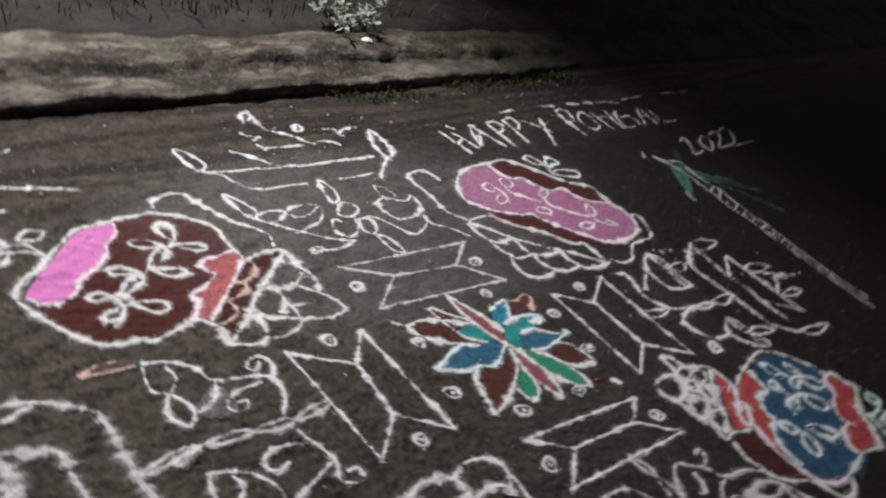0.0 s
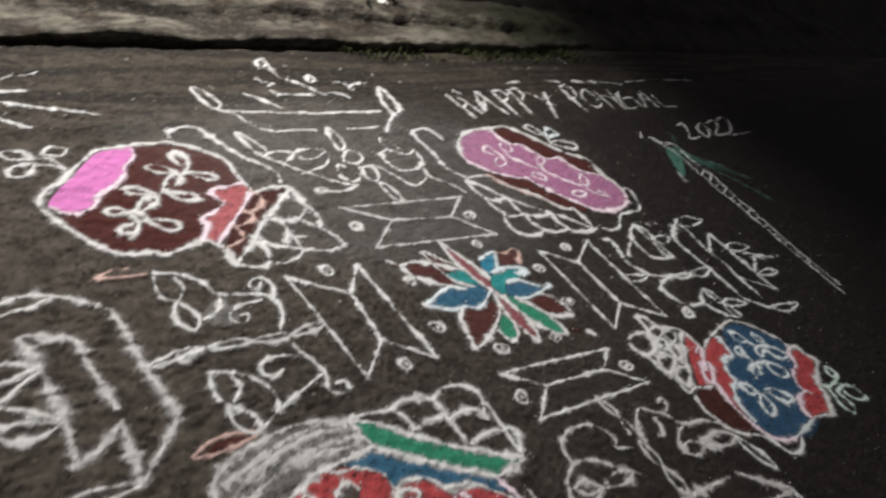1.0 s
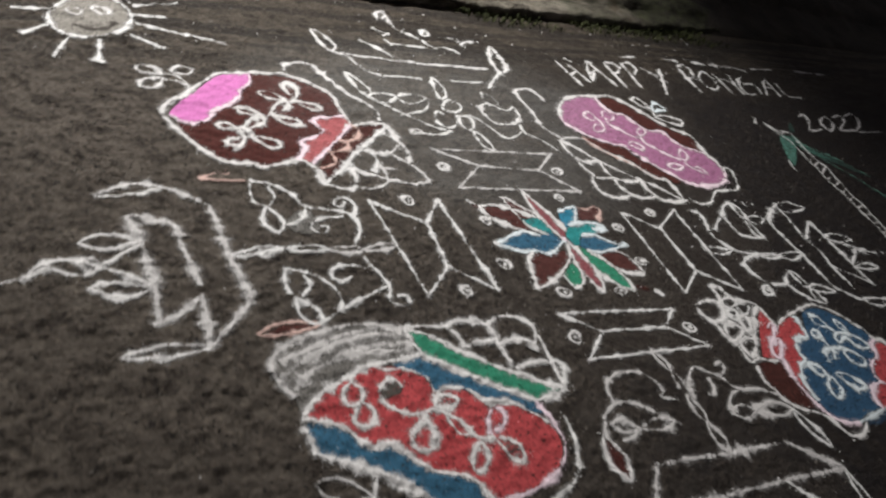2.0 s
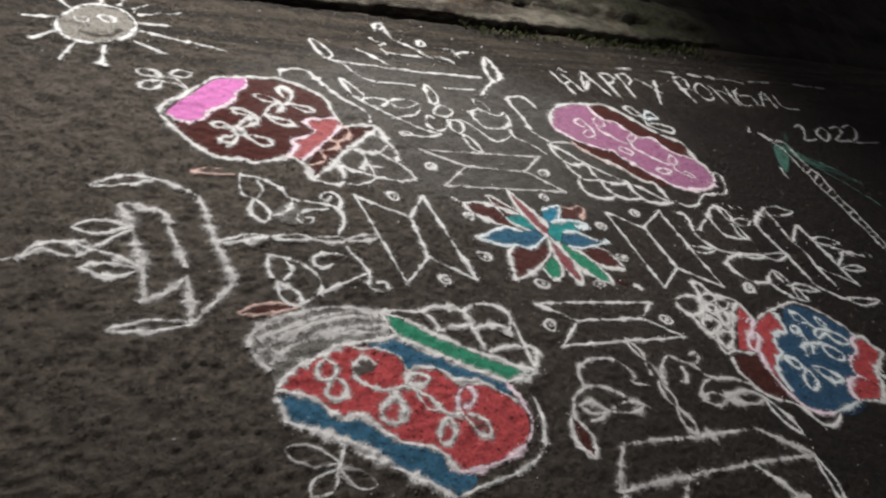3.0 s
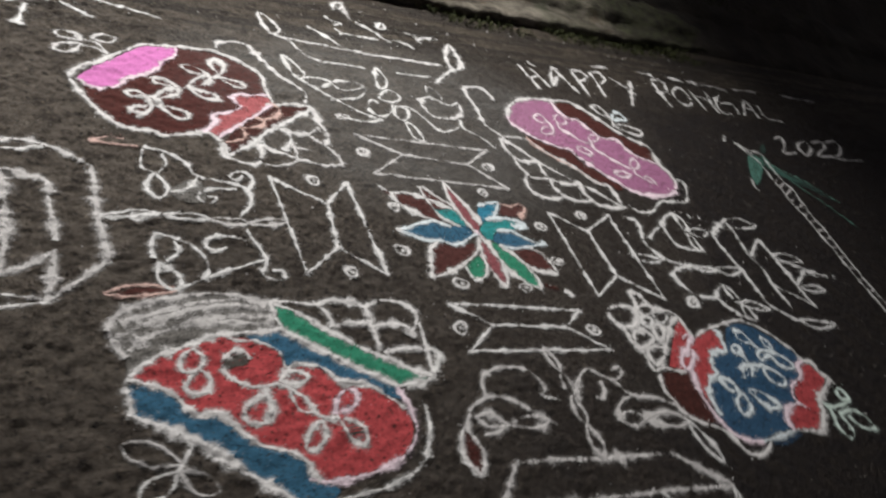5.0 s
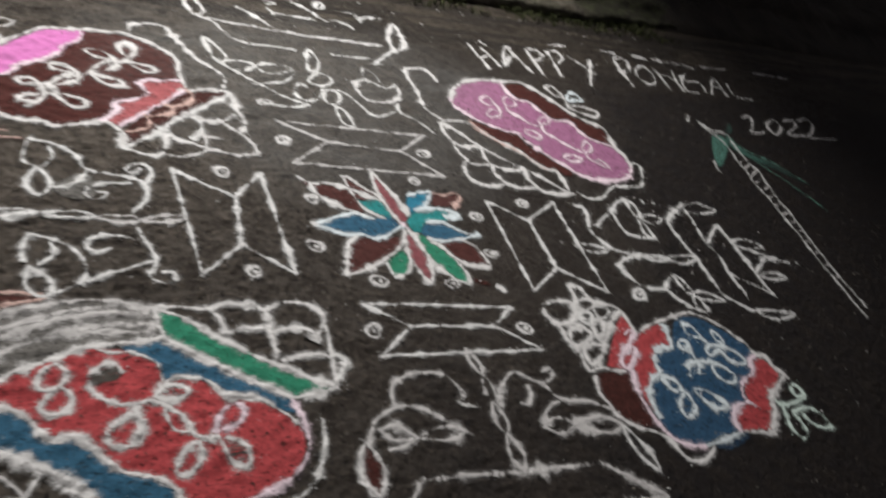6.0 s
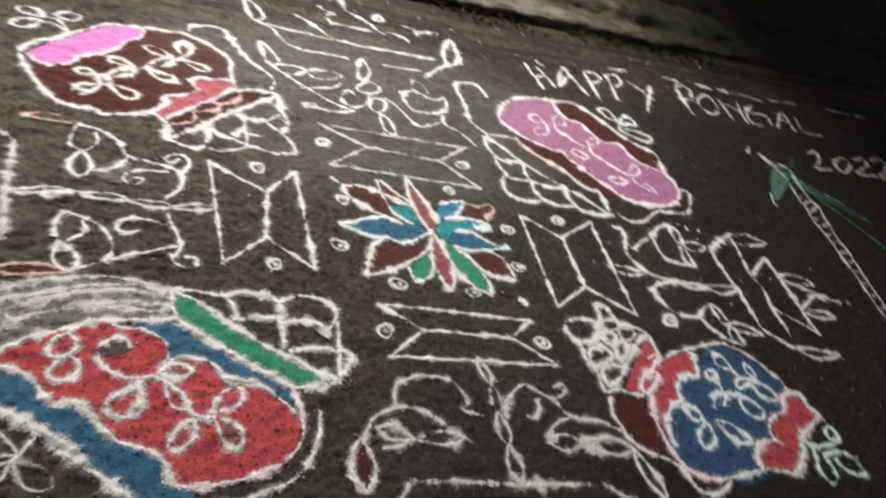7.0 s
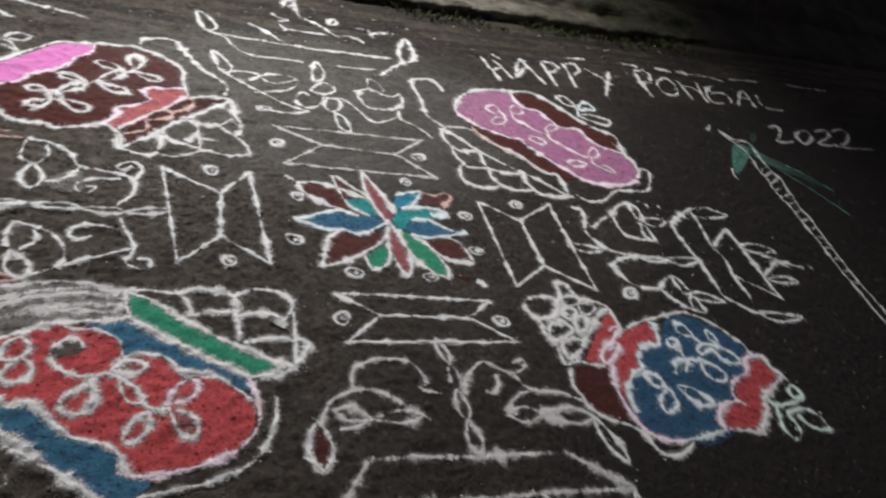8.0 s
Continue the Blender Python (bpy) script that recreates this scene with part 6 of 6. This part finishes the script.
curve(fig, "scroll", "whitesoft", 0.0105, [(-0.150, -0.190), (-0.150, -0.143), (-0.130, -0.097), (-0.090, -0.099), (-0.039, -0.138), (-0.014, -0.205), (-0.016, -0.253), (-0.035, -0.280)])
curve(fig, "scroll", "whitesoft", 0.0088, [(-0.084, -0.118), (-0.078, -0.161), (-0.118, -0.201)])
loop(fig, "leaf_loop", "whitesoft", 0.0105, (-0.139, -0.211), (-0.110, -0.318), 0.028)
curve(fig, "scroll", "whitesoft", 0.0096, [(-0.113, -0.318), (-0.025, -0.275), (0.076, -0.235), (0.157, -0.205)])
curve(fig, "scroll", "whitesoft", 0.0096, [(0.139, -0.069), (0.150, -0.125), (0.165, -0.188), (0.156, -0.231), (0.136, -0.260), (0.158, -0.291), (0.197, -0.287), (0.198, -0.252), (0.168, -0.253)])
curve(fig, "scroll", "whitesoft", 0.0088, [(0.167, -0.149), (0.127, -0.115), (0.063, -0.097), (0.014, -0.109), (0.002, -0.141), (0.021, -0.167), (0.059, -0.151)])
patch(fig, "leaf_patch", "maroonthin", [(-0.281, -0.322), (-0.211, -0.296), (-0.116, -0.306), (-0.114, -0.320), (-0.186, -0.332)], False)
curve(fig, "chalk_leaf", "whitemaroon", 0.0069, [(-0.116, -0.306), (-0.209, -0.290), (-0.291, -0.322), (-0.187, -0.334), (-0.111, -0.320)])

fig = motif("chalk_hut", -1.54, 0.08, "white chalk hut drawing with thick walls and leaf fringe", "rangoli hut")
curve(fig, "roof_line", "white", 0.013, [(-0.014, 0.292), (0.054, 0.330), (0.124, 0.345), (0.180, 0.326), (0.218, 0.298), (0.284, 0.241), (0.300, 0.210)])
curve(fig, "roof_line", "whitethin", 0.009, [(-0.005, 0.292), (0.096, 0.290), (0.177, 0.314)])
curve(fig, "wall_line", "smoke", 0.016, [(0.298, 0.217), (0.297, 0.151), (0.291, 0.065), (0.290, -0.004), (0.290, -0.096), (0.295, -0.192)])
curve(fig, "wall_line", "smoke", 0.012, [(0.295, -0.192), (0.227, -0.259), (0.165, -0.318), (0.137, -0.342)])
curve(fig, "wall_line", "smoke", 0.018, [(0.054, 0.195), (0.061, 0.106), (0.063, 0.001), (0.059, -0.098), (0.038, -0.234)])
curve(fig, "wall_line", "smoke", 0.014, [(0.054, 0.195), (0.122, 0.173), (0.174, 0.142), (0.171, 0.059), (0.174, -0.034), (0.174, -0.115)])
curve(fig, "wall_line", "smoke", 0.013, [(0.168, -0.158), (0.161, -0.205), (0.150, -0.272), (0.137, -0.340)])
curve(fig, "wall_line", "smoke", 0.014, [(0.023, -0.237), (0.085, -0.218), (0.172, -0.154)])
loop(fig, "fringe_leaf", "white", 0.010, (0.064, 0.084), (-0.090, 0.094), 0.030)
curve(fig, "fringe_line", "white", 0.009, [(-0.245, -0.040), (-0.187, 0.020), (-0.117, 0.027), (-0.057, -0.002), (0.017, 0.040), (0.065, 0.063)])
curve(fig, "fringe_line", "white", 0.009, [(-0.235, -0.027), (-0.177, -0.004), (-0.111, -0.034), (-0.052, -0.015), (-0.000, -0.056), (0.053, -0.102)])
ring(fig, "knot", "white", 0.016, (-0.081, 0.002), 0.022)
loop(fig, "fringe_leaf", "white", 0.010, (0.051, -0.112), (-0.099, -0.089), 0.026)
loop(fig, "fringe_leaf", "white", 0.011, (0.154, -0.338), (-0.072, -0.327), 0.018)
curve(fig, "fringe_line", "smoke", 0.009, [(-0.298, -0.040), (-0.236, -0.032)])
ticks(fig, [(0.298, 0.217), (0.297, 0.151), (0.291, 0.065), (0.290, -0.096), (0.295, -0.192)], 9)
ticks(fig, [(0.054, 0.195), (0.061, 0.106), (0.063, 0.001), (0.059, -0.098), (0.038, -0.234)], 9)
ticks(fig, [(0.174, 0.142), (0.171, 0.059), (0.174, -0.034), (0.174, -0.115)], 8)
ticks(fig, [(0.023, -0.237), (0.085, -0.218), (0.172, -0.154)], 6)

fig = motif("chalk_sun", -1.24, 1.49, "white powder sun with a ring of chalk rays", "rangoli sun")
patch(fig, "disc_patch", "cream", [(-0.253, 0.019), (-0.191, 0.123), (-0.098, 0.199), (-0.007, 0.173), (0.037, 0.073), (0.007, -0.035), (-0.068, -0.114), (-0.176, -0.144), (-0.242, -0.116), (-0.263, -0.064)])
curve(fig, "rim", "whitesoft", 0.012, [(-0.258, 0.019), (-0.189, 0.132), (-0.096, 0.208), (-0.001, 0.183), (0.046, 0.079), (0.014, -0.040), (-0.068, -0.122), (-0.178, -0.152), (-0.243, -0.125), (-0.266, -0.064)], True)
straight(fig, "ray", "whitesoft", 0.011, [(-0.062, 0.225), (-0.042, 0.334)])
straight(fig, "ray", "whitesoft", 0.011, [(0.008, 0.217), (0.068, 0.337)])
straight(fig, "ray", "whitesoft", 0.008, [(0.052, 0.187), (0.136, 0.253)])
straight(fig, "ray", "whitesoft", 0.009, [(0.071, 0.141), (0.268, 0.199)])
straight(fig, "ray", "whitesoft", 0.009, [(0.059, 0.056), (0.191, 0.058)])
straight(fig, "ray", "whitesoft", 0.011, [(0.050, -0.012), (0.378, -0.140)])
straight(fig, "ray", "whitesoft", 0.012, [(0.006, -0.113), (0.114, -0.214)])
straight(fig, "ray", "whitesoft", 0.012, [(-0.114, -0.164), (-0.154, -0.342)])
straight(fig, "ray", "whitesoft", 0.012, [(-0.218, -0.156), (-0.297, -0.315)])
straight(fig, "ray", "whitesoft", 0.009, [(-0.274, -0.085), (-0.378, -0.157)])
straight(fig, "ray", "whitesoft", 0.009, [(-0.256, 0.041), (-0.385, 0.042)])
straight(fig, "ray", "whitesoft", 0.009, [(-0.189, 0.132), (-0.233, 0.242)])
ring(fig, "eye_ring", "white", 0.011, (-0.167, 0.045), 0.030)
ring(fig, "eye_ring", "white", 0.011, (-0.063, 0.077), 0.030)
patch(fig, "eye_dot", "ash", [(-0.180, 0.045), (-0.167, 0.058), (-0.154, 0.046), (-0.166, 0.033)])
patch(fig, "eye_dot", "ash", [(-0.076, 0.077), (-0.063, 0.090), (-0.050, 0.078), (-0.062, 0.065)])
curve(fig, "mouth", "ash", 0.016, [(-0.190, -0.060), (-0.130, -0.085), (-0.068, -0.068), (-0.030, -0.020)])

for x, y, r in ((-0.281, 0.137, 0.020), (0.156, 0.237, 0.019), (0.318, 0.032, 0.022), (0.277, -0.162, 0.022), (0.050, -0.291, 0.021), (-0.196, -0.258, 0.024), (-0.346, -0.091, 0.024), (0.569, 0.102, 0.022), (-0.294, -0.449, 0.022), (0.211, -0.502, 0.022), (-0.275, 0.471, 0.022), (0.274, 0.411, 0.024), (0.788, -0.408, 0.022), (-0.539, 0.276, 0.022), (-0.562, -0.188, 0.020)):
    small_ring(x, y, r)

# ---- small loose things ----
shrub(1.22, 2.58, 0.15)
rock("pale_stone", 1.17, 2.27, 0.135, 0.032, STONE, "small pale stone lying on the kerb top", "stone", 3.0)
crumbs("road_grit", 9000, -3.0, 3.5, -2.2, 1.9, 0.0015, 0.006, GRIT, "fine loose road grit on asphalt", "grit", 21)
crumbs("powder_crumbs", 90, -1.2, 2.6, 1.35, 1.9, 0.003, 0.009, POWDER["white"], "spilled white powder crumbs near the kerb", "crumbs", 5, 0.004)
crumbs("powder_specks", 260, -1.6, 1.8, -1.4, 1.5, 0.0015, 0.005, POWDER["white"], "scattered white powder specks on asphalt", "specks", 8, 0.003)
